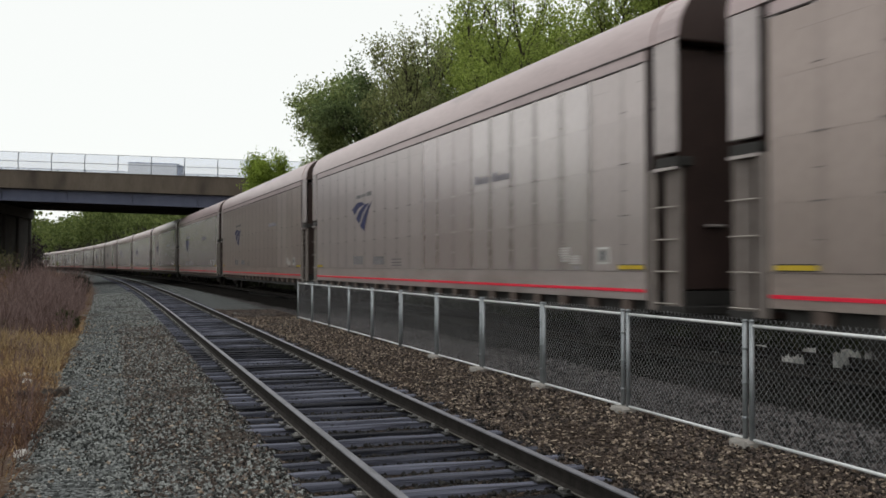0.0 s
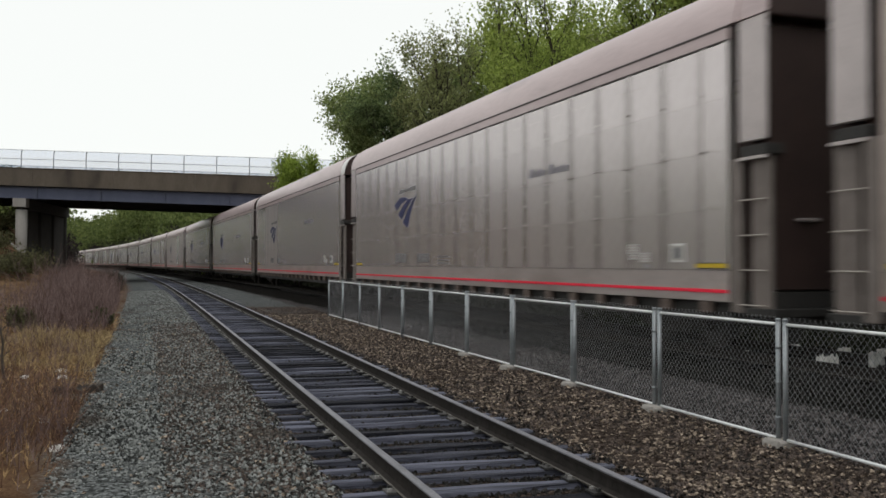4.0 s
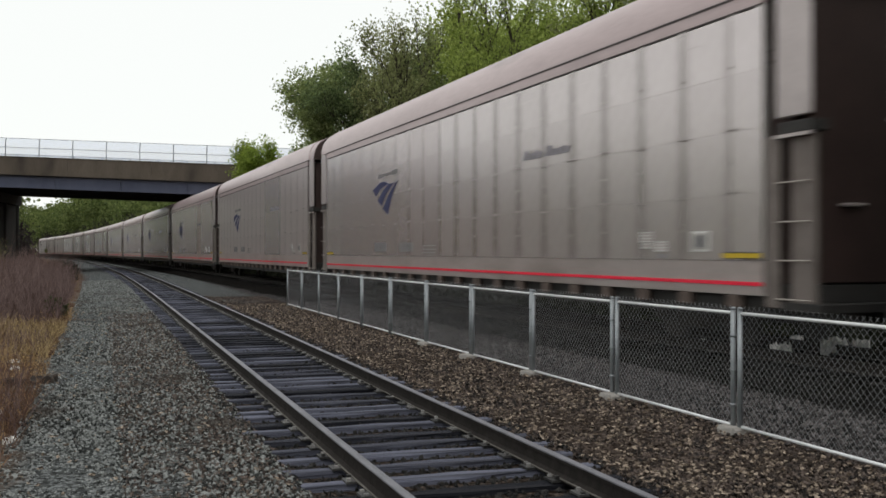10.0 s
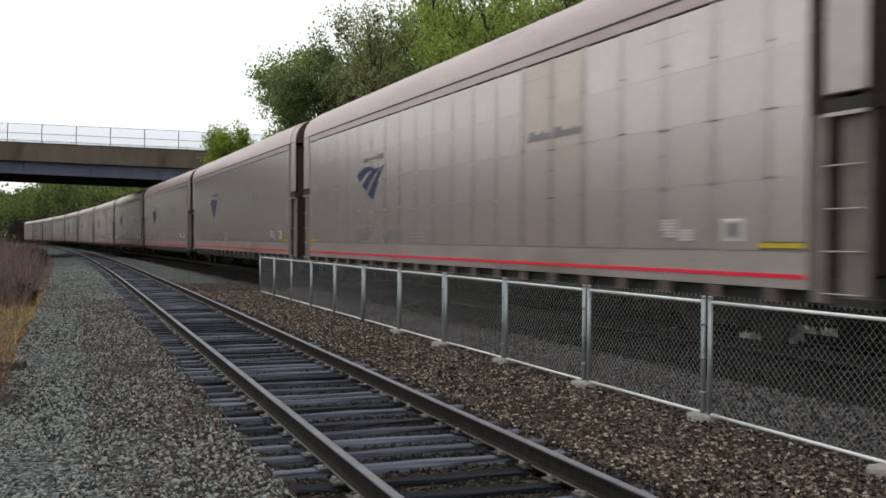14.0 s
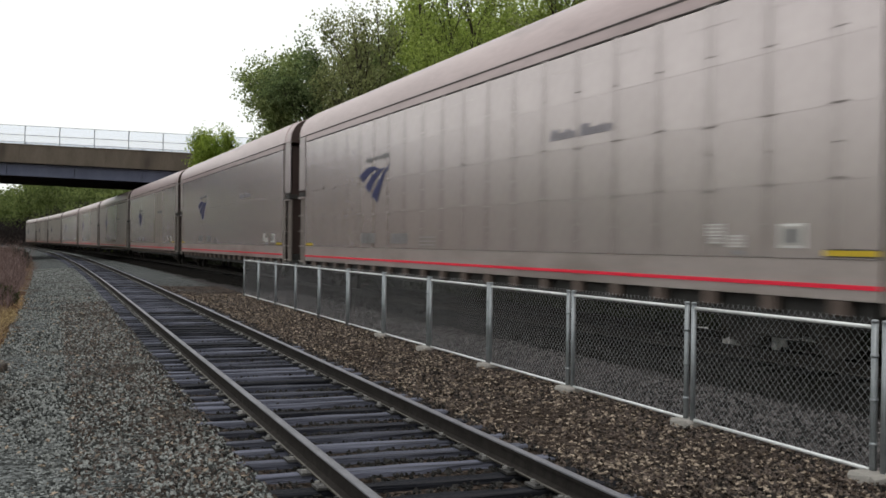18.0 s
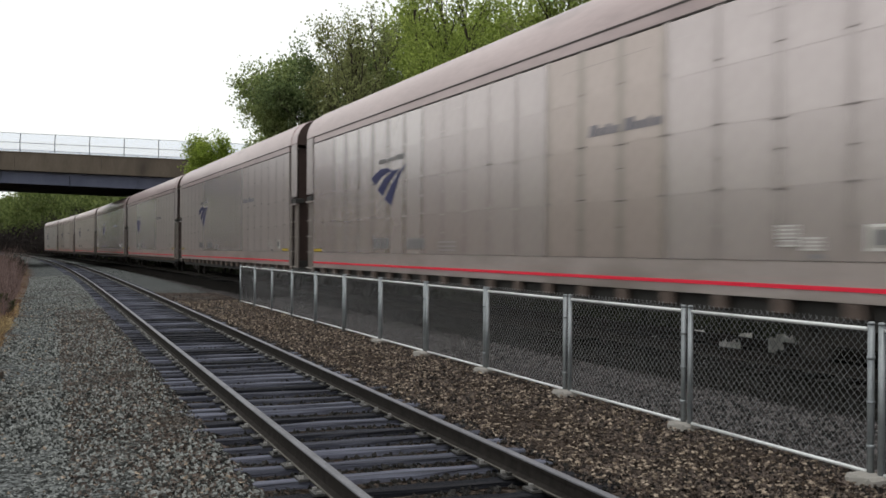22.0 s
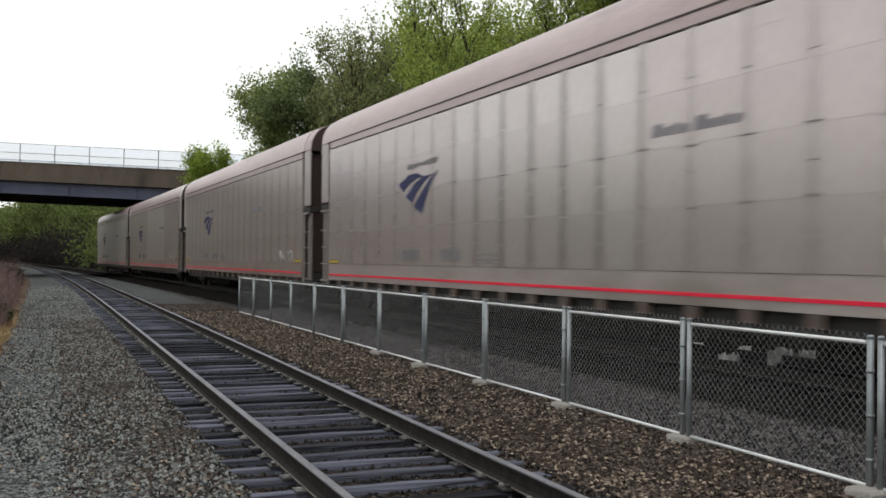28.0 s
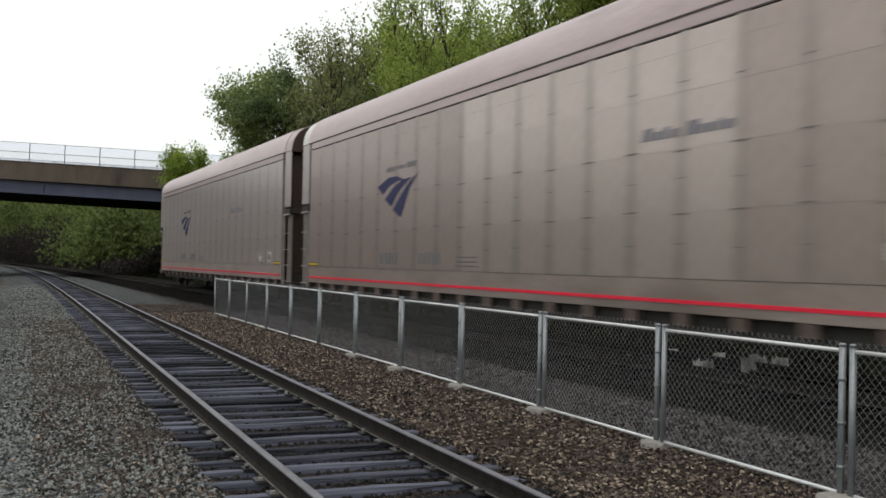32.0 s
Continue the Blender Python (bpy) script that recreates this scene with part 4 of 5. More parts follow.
# the emblem and numbers sit a little differently on every car
SHIFT = {1: -0.80, 2: -0.95, 3: -0.7, 4: -0.75, 5: -0.45, 6: -0.3, 7: -0.5, 8: -0.6, 9: -0.28, 10: -0.42, 11: -0.4, 12: -0.52, 13: -0.45, 15: -0.2, 16: -0.5}
# columns of panels set brighter, streaked or browner than the rest of their car
PATCHES = {1: ((11, 13, "bright"), (14, 18, "streak")), 2: ((16, 17, "dusty"),), 3: ((5, 10, "streak"),), 4: ((3, 6, "plain"),), 6: ((2, 9, "bright"),), 7: ((13, 15, "streak"),), 8: ((4, 7, "bright"), (14, 15, "dusty")), 11: ((7, 13, "streak"),), 12: ((2, 7, "streak"), (13, 15, "dusty")), 13: ((6, 13, "streak"),), 14: ((5, 13, "streak"),), 15: ((8, 13, "streak"), (1, 4, "bright")), 16: ((3, 6, "dusty"),), 17: ((9, 15, "dusty"),)}
PATCH_LOOK = {"bright": M_RACK_BRIGHT, "streak": M_RACK_STREAK, "dirty": M_RACK_DIRTY, "dusty": M_RACK_DIRTY_STREAK, "plain": M_RACK}
for k, car in enumerate(CARS):
    kind = LOOKS.get(k, "plain")
    for ob in car.children:
        base = ob.name.split(".")[0]
        m = None
        if base in ("emblem_blade", "name_bar", "number_bar", "text_line"):
            ob.location.x += SHIFT.get(k, -0.45)
        if base in ("lower_band", "far_lower_band", "far_side_wall"):
            m = M_BAND_DIRTY if "dirty" in kind or "dusty" in kind else M_BAND
        elif base == "side_panel":
            m = M_RACK_DIRTY_STREAK if kind == "dusty_streaked" else M_RACK_STREAK if "streaked" in kind else M_RACK_BRIGHT if "bright" in kind else M_RACK_DIRTY if kind == "dirty" else M_RACK
            column = sum(ob.matrix_basis.translation.x > x for x in POSTS)
            for c0, c1, look_of in PATCHES.get(k, ()):
                if c0 <= column <= c1:
                    m = PATCH_LOOK[look_of]
        elif base == "side_post":
            m = M_POST_DARK if kind == "dusty_streaked" else M_POST if "streaked" in kind else M_POST_CLEAN
        elif base == "end_arch" and k in (4, 17):
            m = M_ARCH
        if m:
            ob.material_slots[0].link = "OBJECT"
            ob.material_slots[0].material = m
    car["label"] = {"dusty_streaked": "brown-grey dusty autorack rail car with dark streaked posts", "dirty": "brown-grey dusty autorack rail car with red stripe and navy emblem", "bright": "bright silver autorack rail car with red stripe and navy emblem", "plain": "grey enclosed autorack rail car with red stripe and navy emblem"}.get(kind, "silver autorack rail car with dark streaked side posts and red stripe")


def travelled(t):
    """Metres that the train has come since the start."""
    return float(np.interp(t, (0, 2, 6, 9, 13, 19, 23, 28, 31, 32), (0.1, 29.25, 87.65, 131.05, 189.35, 276.9, 335.3, 407.85, 450.75, 465.05)))


def car_pose(k, t):
    s = 13.52 + (k - 1 + 0.5) * PITCH - travelled(t)
    x, y, th = on(MAIN, s)
    return pose(x, y, MAIN_TOP, 0, 0, math.degrees(th) - 90)


# ---- box truck that crosses the road bridge ----
M_BOX = surface("white_box_body", (0.78, 0.79, 0.80), (0.88, 0.89, 0.90), 1.2, 0.45, 0, 0.05, 10)
M_CAB = surface("white_cab_paint", (0.50, 0.51, 0.53), (0.62, 0.63, 0.65), 1.2, 0.35, 0, 0.03, 10)
M_GLASS = surface("dark_cab_glass", (0.02, 0.022, 0.025), (0.03, 0.032, 0.036), 2, 0.1, 0, 0)


def build_box_truck():
    """Heading along +x, its box's rear at the origin, road at z 0."""
    t = tagged(new("box_truck"), "white box truck driving over the road bridge", "truck")
    box = part("box_body", block(bmesh.new(), 0, 5.0, -1.2, 1.2, 1.0, 3.45, 0.03), M_BOX, t)
    part("roof_rail", block(bmesh.new(), -0.02, 5.02, -1.23, 1.23, 3.455, 3.53, 0.01), M_MARK, box)
    for y0, y1 in ((-1.22, -1.12), (1.12, 1.22)):
        part("rear_post", block(bmesh.new(), -0.05, 0.0, y0, y1, 1.0, 3.45), M_MARK, box)
    part("rear_door", block(bmesh.new(), -0.04, -0.005, -1.1, 1.1, 1.05, 3.4), M_MARK, box)
    cab = part("cab", block(bmesh.new(), 5.15, 6.9, -1.1, 1.1, 0.75, 2.45, 0.12), M_CAB, t)
    part("windscreen", block(bmesh.new(), 6.9, 6.92, -0.95, 0.95, 1.65, 2.3), M_GLASS, cab)
    part("chassis", block(bmesh.new(), 0.1, 6.6, -0.45, 0.45, 0.6, 0.98), M_DARK, t)
    for x in (1.2, 5.9):
        for y in (-1.0, 1.0):
            part("wheel", rod(bmesh.new(), (x, y - 0.14, 0.46), (x, y + 0.14, 0.46), 0.46, 0.46, 18), M_DARK, t)
    return t


TRUCK = build_box_truck()


def truck_pose(t):
    u = 15.33 - 10.75 * t
    p = bridge_point(u, 11.5, 8.95)
    return Matrix.Translation(p) @ pose(0, 0, 0, 0, math.degrees(math.atan(BR_GRADE)), math.degrees(math.atan2(0.320, -0.947)))


# ---- trees ----
LEAF = np.array([(0, -0.5, 0), (0.28, 0, 0.10), (0, 0.5, 0), (-0.28, 0, 0.10), (0.05, -0.1, -0.2), (0.5, 0.15, 0.05), (0.1, 0.35, 0.3), (-0.2, 0.05, 0.1)], float)
LEAF_FACES = np.array([(0, 1, 2, 3), (4, 5, 6, 7)])


def limbs(rng, base, height, spread, lean=0.0, forks=4):
    """Segments (a, b, ra, rb) of a trunk and its limbs, and the twig ends."""
    segs, tips = [], []

    def grow(p, d, length, r, level):
        n = 3
        for k in range(n):
            q = p + d * (length / n)
            r2 = r * 0.84
            segs.append((p.copy(), q.copy(), r, r2))
            p, r = q, r2
            d = (d + Vector((rng.gauss(0, 0.13), rng.gauss(0, 0.13), rng.gauss(0.05, 0.09)))).normalized()
            if level >= 2:
                tips.append(p.copy())
            if level < 3 and (level > 0 or k > 0):
                for _ in range(2 if level == 0 else rng.randint(1, 2)):
                    ang = rng.uniform(0, math.tau)
                    out = Vector((math.cos(ang), math.sin(ang), rng.uniform(0.15, 0.9)))
                    nd = (d * 0.6 + out * spread).normalized()
                    grow(p.copy(), nd, length * rng.uniform(0.42, 0.62), r * 0.55, level + 1)
        if level < 3:
            for _ in range(2):
                nd = (d + Vector((rng.gauss(0, 0.45), rng.gauss(0, 0.45), 0.25))).normalized()
                grow(p.copy(), nd, length * 0.55, r * 0.8, level + 1)
        else:
            tips.append(p.copy())

    grow(Vector(base), Vector((lean, rng.uniform(-0.05, 0.05), 1)).normalized(), height * 0.48, height * 0.016, 0)
    return segs, tips


def build_tree(name, x, y, height, leaf, label, seed, spread=0.75, leaves=7000, size=0.2, cloud=0.5, squeeze=0.8, lean=0.0):
    rng, nr = random.Random(seed), np.random.default_rng(seed)
    base = Vector((x, y, float(ground_z(x, y)) - 0.1))
    t = tagged(new(name), label, "tree")
    t.location = base
    segs, tips = limbs(rng, (0, 0, 0), height, spread, lean)
    top = max(p.z for p in tips)
    grow = height / top
    thin = Vector((squeeze, squeeze, 1))
    bm = bmesh.new()
    for a, b, ra, rb in segs:
        rod(bm, Vector((a.x * thin.x, a.y * thin.y, a.z)) * grow, Vector((b.x * thin.x, b.y * thin.y, b.z)) * grow, ra, rb, 7 if ra > 0.08 else 4, False)
    part("trunk", bm, M_BARK, t, "dark branching trunk")
    tips = np.array([(p.x * grow * squeeze, p.y * grow * squeeze, p.z * grow) for p in tips])
    # leaves gather in sprays that reach out past the twig ends, so that sky shows between
    out = tips * np.array([1, 1, 0.35]) - np.array([0, 0, height * 0.2])
    out = out / np.maximum(np.linalg.norm(out, axis=1), 0.1)[:, None] + nr.normal(0, 0.45, tips.shape)
    which = nr.integers(0, len(tips), leaves)
    pick = tips[which]
    tuft = out[which] * nr.uniform(-0.3, 1.0, (leaves, 1)) * cloud * 3.0 + nr.normal(0, 1, (leaves, 3)) * cloud * 0.5
    v, f = scatter(LEAF, LEAF_FACES, pick + tuft, nr.uniform(0.6, 1.3, leaves) * size, nr)
    mesh_from("crown", v, f, leaf, t)
    return t


TREES = [
    ("maple_tree", 13.6, 85.5, 11.3, L_LIME, "small lime-green tree beside the bridge", 11, 0.5, 9000, 0.24, 0.26, 0.58),
    ("maple_tree", 14.6, 78.5, 10.6, L_DEEP, "leafy green tree in young leaf behind the train", 27, 0.6, 7500, 0.28, 0.34, 0.66),
    ("maple_tree", 16.4, 70.5, 15.2, L_DEEP, "leafy dark green tree in young leaf behind the train", 12, 0.6, 9000, 0.29, 0.36, 0.6),
    ("maple_tree", 18.2, 66.0, 15.8, L_DARK, "dark green shaded tree behind the train", 13, 0.6, 9000, 0.29, 0.36, 0.7),
    ("locust_tree", 19.2, 60.5, 17.2, L_BROWN, "budding brownish tree with bare twigs behind the train", 14, 0.65, 5200, 0.24, 0.3, 0.75),
    ("elm_tree", 22.0, 58.5, 16.6, L_SPRING, "fresh spring-green tree behind the train", 15, 0.6, 12500, 0.26, 0.42, 0.8),
    ("elm_tree", 21.8, 51.0, 17.6, L_SPRING, "tall spring-green tree with thin foliage", 16, 0.65, 5200, 0.25, 0.36, 0.8),
    ("elm_tree", 23.8, 46.0, 17.4, L_SPRING, "tall spring-green tree with thin foliage", 17, 0.65, 5200, 0.25, 0.36, 0.8),
    ("locust_tree", 26.2, 45.0, 18.0, L_BROWN, "budding brownish tree with bare twigs behind the train", 18, 0.7, 5200, 0.24, 0.3, 0.8),
    ("elm_tree", 26.0, 38.5, 16.5, L_SPRING, "fresh spring-green tree behind the train", 19, 0.65, 10000, 0.26, 0.4, 0.8),
    ("elm_tree", 29.5, 34.0, 16.5, L_SPRING, "fresh spring-green tree behind the train", 20, 0.65, 9500, 0.26, 0.4, 0.8),
    ("maple_tree", 25.5, 70.5, 17.0, L_DEEP, "leafy dark green tree in young leaf behind the train", 21, 0.65, 9500, 0.34, 0.5, 0.8),
    ("elm_tree", 30.0, 62.0, 17.0, L_SPRING, "tall spring-green tree with thin foliage", 22, 0.65, 6000, 0.32, 0.5, 0.8),
    ("elm_tree", 34.0, 52.0, 18.5, L_SPRING, "tall spring-green tree with thin foliage", 23, 0.65, 5000, 0.31, 0.5, 0.8),
    ("cedar_tree", -21.5, 122.0, 8.2, L_BRUSH, "dark green tree behind the bridge parapet", 24, 0.5, 5200, 0.36, 0.5, 0.7),
    ("locust_tree", -15.0, 121.0, 6.4, L_BROWN, "small bare budding tree behind the bridge", 25, 0.7, 260, 0.2, 0.3, 0.8),
    ("locust_tree", -11.5, 124.0, 9.0, L_BROWN, "small bare budding tree behind the bridge", 26, 0.7, 260, 0.2, 0.3, 0.8),
]
for name, x, y, h, leaf, label, seed, spread, n, size, cl, sq in TREES:
    build_tree(name, x, y, h, leaf, label, seed, spread, int(n * 2.0), size * 0.75, cl, sq)


def build_woods():
    """The far wood that follows the line round its bend, and the wood left of it."""
    nr = np.random.default_rng(5)
    vs, fs, k0 = [], [], 0
    trunks = bmesh.new()
    spots = []
    for _ in range(60):
        spots.append((nr.uniform(116, 190), nr.uniform(6.5, 26)))
    for _ in range(250):
        spots.append((nr.uniform(150, 600), nr.uniform(9, 44)))
    for _ in range(260):
        spots.append((nr.uniform(165, 560), nr.uniform(-44, -18)))
    for s, m in spots:
        x, y, th = on(MAIN, s)
        x, y = x + m * math.cos(th), y + m * math.sin(th)
        z, h = float(ground_z(x, y)), nr.uniform(11, 16) + 9 * float(np.clip((s - 190) / 160, 0, 1))
        if m < 0:
            # raised west of the pier, mostly hidden, to darken the far cars' reflections
            rise = float(np.interp(math.degrees(math.atan2(x, y)), (-7.0, -5.2, -4.4, -1.7, 0.5), (0.095, 0.085, 0.033, 0.054, 0.083)))
            h = min(nr.uniform(15, 22), (1.6 + rise * y - z) * nr.uniform(0.85, 1.0))
        else:
            h = min(h, (1.2 + 0.082 * y - z) * nr.uniform(0.8, 1.0))
        size = 0.42 + 0.0019 * s
        n = int(np.clip(900 - 1.5 * s, 240, 700))
        for _ in range(nr.integers(1, 4)):
            p = Vector((x + nr.normal(0, 1), y + nr.normal(0, 1), z - 0.2))
            rod(trunks, p, p + Vector((nr.normal(0, 0.9), nr.normal(0, 0.9), h * 0.8)), 0.16, 0.04, 4, False)
        for lobe in range(5):
            c = np.array([x, y, z + h * 0.55]) + nr.normal(0, 1, 3) * np.array([2.0, 2.0, h * 0.24])
            v, f = scatter(LEAF, LEAF_FACES, c + nr.normal(0, 1, (n // 5, 3)) * np.array([1.5, 1.5, 1.7]), nr.uniform(0.6, 1.3, n // 5) * size, nr)
            v[:, 2] = np.clip(v[:, 2], z, z + h)
            vs.append(v)
            fs.append(f + k0)
            k0 += len(v)
    tagged(mesh_from("far_woods", np.concatenate(vs), np.concatenate(fs), L_WOOD), "spring-green woods along the bend of the line", "woods", kind="stuff")
    tagged(part("far_wood_trunks", trunks, M_BARK), "thin dark trunks of the far woods", "woods", kind="stuff")


build_woods()


def build_belt():
    """Unseen trees added to darken the cars' reflections and close the place to the west, behind and beyond the train,
    past what the camera shows.
    """
    nr = np.random.default_rng(6)
    vs, fs, k0 = [], [], 0
    spots = []
    while len(spots) < 190:
        x, y = nr.uniform(-75, 75), nr.uniform(-80, 95)
        m, left = float(across(MAIN, x, y)), -0.16 * max(y, 0) - 9
        if (x < left - 7 and y > 40) or (y < -60 and abs(x - 6) > 9) or (m > 12 and y < 30):
            spots.append((x, y))
    for x, y in spots:
        z, h = float(ground_z(x, y)), nr.uniform(8, 12) if x > 0 else nr.uniform(5, 8.5) if y < 60 else nr.uniform(6, 10)
        c = np.array([x, y, z + h * 0.5])
        v, f = scatter(LEAF, LEAF_FACES, c + nr.normal(0, 1, (150, 3)) * np.array([2.2, 2.2, h * 0.26]), nr.uniform(0.7, 1.4, 150) * 1.1, nr)
        v[:, 2] = np.maximum(v[:, 2], z + 0.02)
        vs.append(v)
        fs.append(f + k0)
        k0 += len(v)
    tagged(mesh_from("tree_belt", np.concatenate(vs), np.concatenate(fs), L_WOOD), "unseen belt of trees added to shape the cars' reflections", "woods", kind="stuff")
    # low scrub added on the far bank of the main line, near-black for shade
    vs, fs, k0 = [], [], 0
    for _ in range(620):
        s, m = nr.uniform(-12, 118), nr.uniform(4.0, 10)
        x, y, th = on(MAIN, s)
        x, y = x + m * math.cos(th), y + m * math.sin(th)
        h = nr.uniform(0.8, 2.6) * (0.35 if m < 5 else 0.7 if m < 6.5 else 1)
        n = 70
        c = np.array([x, y, float(ground_z(x, y)) + h * 0.45])
        v, f = scatter(LEAF, LEAF_FACES, c + nr.normal(0, 1, (n, 3)) * np.array([0.6, 0.6, h * 0.28]), nr.uniform(0.6, 1.3, n) * 0.34, nr)
        vs.append(v)
        fs.append(f + k0)
        k0 += len(v)
    tagged(mesh_from("bank_scrub", np.concatenate(vs), np.concatenate(fs), L_THICKET), "scrub added on the bank beyond the main line, coloured for shade", "undergrowth", kind="stuff")


build_belt()


def build_understory():
    """Bare dark undergrowth at the foot of the far woods, on both sides of the line."""
    nr = np.random.default_rng(8)
    vs, fs, k0 = [], [], 0
    for k in range(620):
        s = (160 if k % 2 else 112) + 330 * nr.uniform(0, 1) ** 1.4
        m = nr.uniform(-21, -15.5) if k % 2 else nr.uniform(5.5, 9)
        x, y, th = on(MAIN, s)
        x, y = x + m * math.cos(th), y + m * math.sin(th)
        h, n = nr.uniform(2.5, 8.0) if m < 0 else nr.uniform(1.0, 2.4) if s < 185 else nr.uniform(4, 11), 110
        z = float(ground_z(x, y))
        c = np.array([x, y, z + h * 0.45])
        v, f = scatter(LEAF, LEAF_FACES, c + nr.normal(0, 1, (n, 3)) * np.array([1.1, 1.1, h * 0.27]), nr.uniform(0.6, 1.3, n) * (0.3 + 0.001 * s), nr)
        v[:, 2] = np.clip(v[:, 2], z, z + h)
        vs.append(v)
        fs.append(f + k0)
        k0 += len(v)
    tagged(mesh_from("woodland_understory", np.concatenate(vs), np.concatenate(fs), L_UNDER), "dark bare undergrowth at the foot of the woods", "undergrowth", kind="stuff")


build_understory()


def build_heap(x, y, w, d, h, seed):
    bm = bmesh.new()
    bmesh.ops.create_grid(bm, x_segments=18, y_segments=14, size=1.0)
    for v in bm.verts:
        r = min(1.0, math.hypot(v.co.x, v.co.y))
        lift = max(0.0, 1 - r) * (0.8 + 0.5 * noise.noise(Vector((v.co.x * 2, v.co.y * 2, seed))))
        v.co = Vector((v.co.x * w / 2, v.co.y * d / 2, h * lift - 0.05))
    ret = bmesh.ops.extrude_face_region(bm, geom=list(bm.faces))
    for v in ret["geom"]:
        if isinstance(v, bmesh.types.BMVert):
            v.co.z = -0.3
    bmesh.ops.recalc_face_normals(bm, faces=bm.faces)
    ob = part("gravel_heap", bm, M_CONC)
    ob.location = (x, y, float(ground_z(x, y)))
    tagged(ob, "heap of pale gravel beside the main track", "heap")


build_heap(9.6, 190, 6.0, 9, 1.2, 9)


def build_brush(name, n, place, h0, h1, r, mat, label, seed, twigs=3, lean=0.18):
    """Thin upright stems with side twigs, as one piece of undergrowth."""
    rng = random.Random(seed)
    bm = bmesh.new()
    for _ in range(n):
        x, y = place(rng)
        p = Vector((x, y, float(ground_z(x, y)) - 0.03))
        h = rng.uniform(h0, h1) * (0.75 + 0.75 * noise.noise(Vector((x * 0.7, y * 0.22, seed))))
        d = Vector((rng.gauss(0, lean), rng.gauss(0, lean), 1)).normalized()
        mid = p + d * h * 0.5
        top = mid + (d + Vector((rng.gauss(0, lean), rng.gauss(0, lean), 0))).normalized() * h * 0.5
        rod(bm, p, mid, r, r * 0.75, 3, False)
        rod(bm, mid, top, r * 0.75, r * 0.2, 3, False)
        for _ in range(twigs):
            a = mid.lerp(top, rng.uniform(-0.6, 0.8))
            rod(bm, a, a + Vector((rng.gauss(0, 0.22), rng.gauss(0, 0.22), rng.uniform(0.08, 0.42))) * h * 0.4, r * 0.5, r * 0.15, 3, False)
    return tagged(part(name, bm, mat), label, "undergrowth", kind="stuff")


def verge(a0, a1, y0, y1):
    def place(rng):
        y = rng.uniform(y0, y1)
        return float(np.interp(y, SIDING[1], SIDING[0])) - rng.uniform(a0, a1), y
    return place


def patchy(a0, a1, y0, y1, spots, seed):
    """Like verge, but gathered in clumps."""
    r = random.Random(seed)
    place = verge(a0, a1, y0, y1)
    heart = [place(r) for _ in range(spots)]

    def clump(rng):
        x, y = rng.choice(heart)
        x, y = x + rng.gauss(0, 0.35), y + rng.gauss(0, 0.8)
        return min(x, float(np.interp(y, SIDING[1], SIDING[0])) - a0), y
    return clump


build_brush("bare_brush", 1250, patchy(3.8, 6.2, 27, 48, 40, 1), 0.8, 2.5, 0.008, M_STEM, "tangle of bare reddish-brown brush beside the track", 31, 6, 0.3)
build_brush("bare_brush", 900, verge(3.9, 9.5, 25, 60), 0.3, 1.4, 0.009, M_STEM, "low dry brush beside the track", 36, 5, 0.4)
build_brush("bare_brush", 900, patchy(4.4, 8, 56, 84, 24, 2), 1.0, 2.4, 0.014, M_STEM, "tangle of bare reddish-brown brush beside the track", 32, 6, 0.28)
build_brush("dry_weeds", 700, patchy(3.7, 6.5, 9, 27, 34, 3), 0.25, 0.95, 0.005, M_STEM, "thin dry weed stalks on the verge", 33, 5, 0.3)
build_brush("dry_weeds", 260, patchy(3.45, 4.6, 9.8, 12.5, 5, 6), 0.3, 0.8, 0.004, M_STEM, "brown weed clump on the verge", 38, 6, 0.35)
build_brush("dry_weeds", 420, patchy(3.5, 4.9, 10.5, 15, 7, 7), 0.35, 1.05, 0.005, M_RUSSET, "clump of dark russet weed stalks on the verge", 39, 7, 0.4)
build_brush("dry_weeds", 260, patchy(3.5, 6.5, 15, 27, 12, 8), 0.2, 0.7, 0.006, M_RUSSET, "low russet weeds on the verge", 40, 5, 0.5)
build_brush("dead_grass", 2600, verge(3.3, 8.0, 5, 34), 0.05, 0.2, 0.005, M_STRAW, "matted straw-coloured dead grass on the verge", 34, 1, 0.8)
build_brush("dead_grass", 4200, patchy(3.5, 7.5, 8, 33, 60, 4), 0.12, 0.42, 0.006, M_STRAW, "tufts of straw-coloured dead grass on the verge", 35, 2, 0.5)
build_brush("dead_grass", 2600, patchy(3.6, 5.3, 19.5, 25.5, 15, 5), 0.2, 0.5, 0.008, M_GOLD, "mound of golden dead grass on the verge", 37, 2, 0.5)


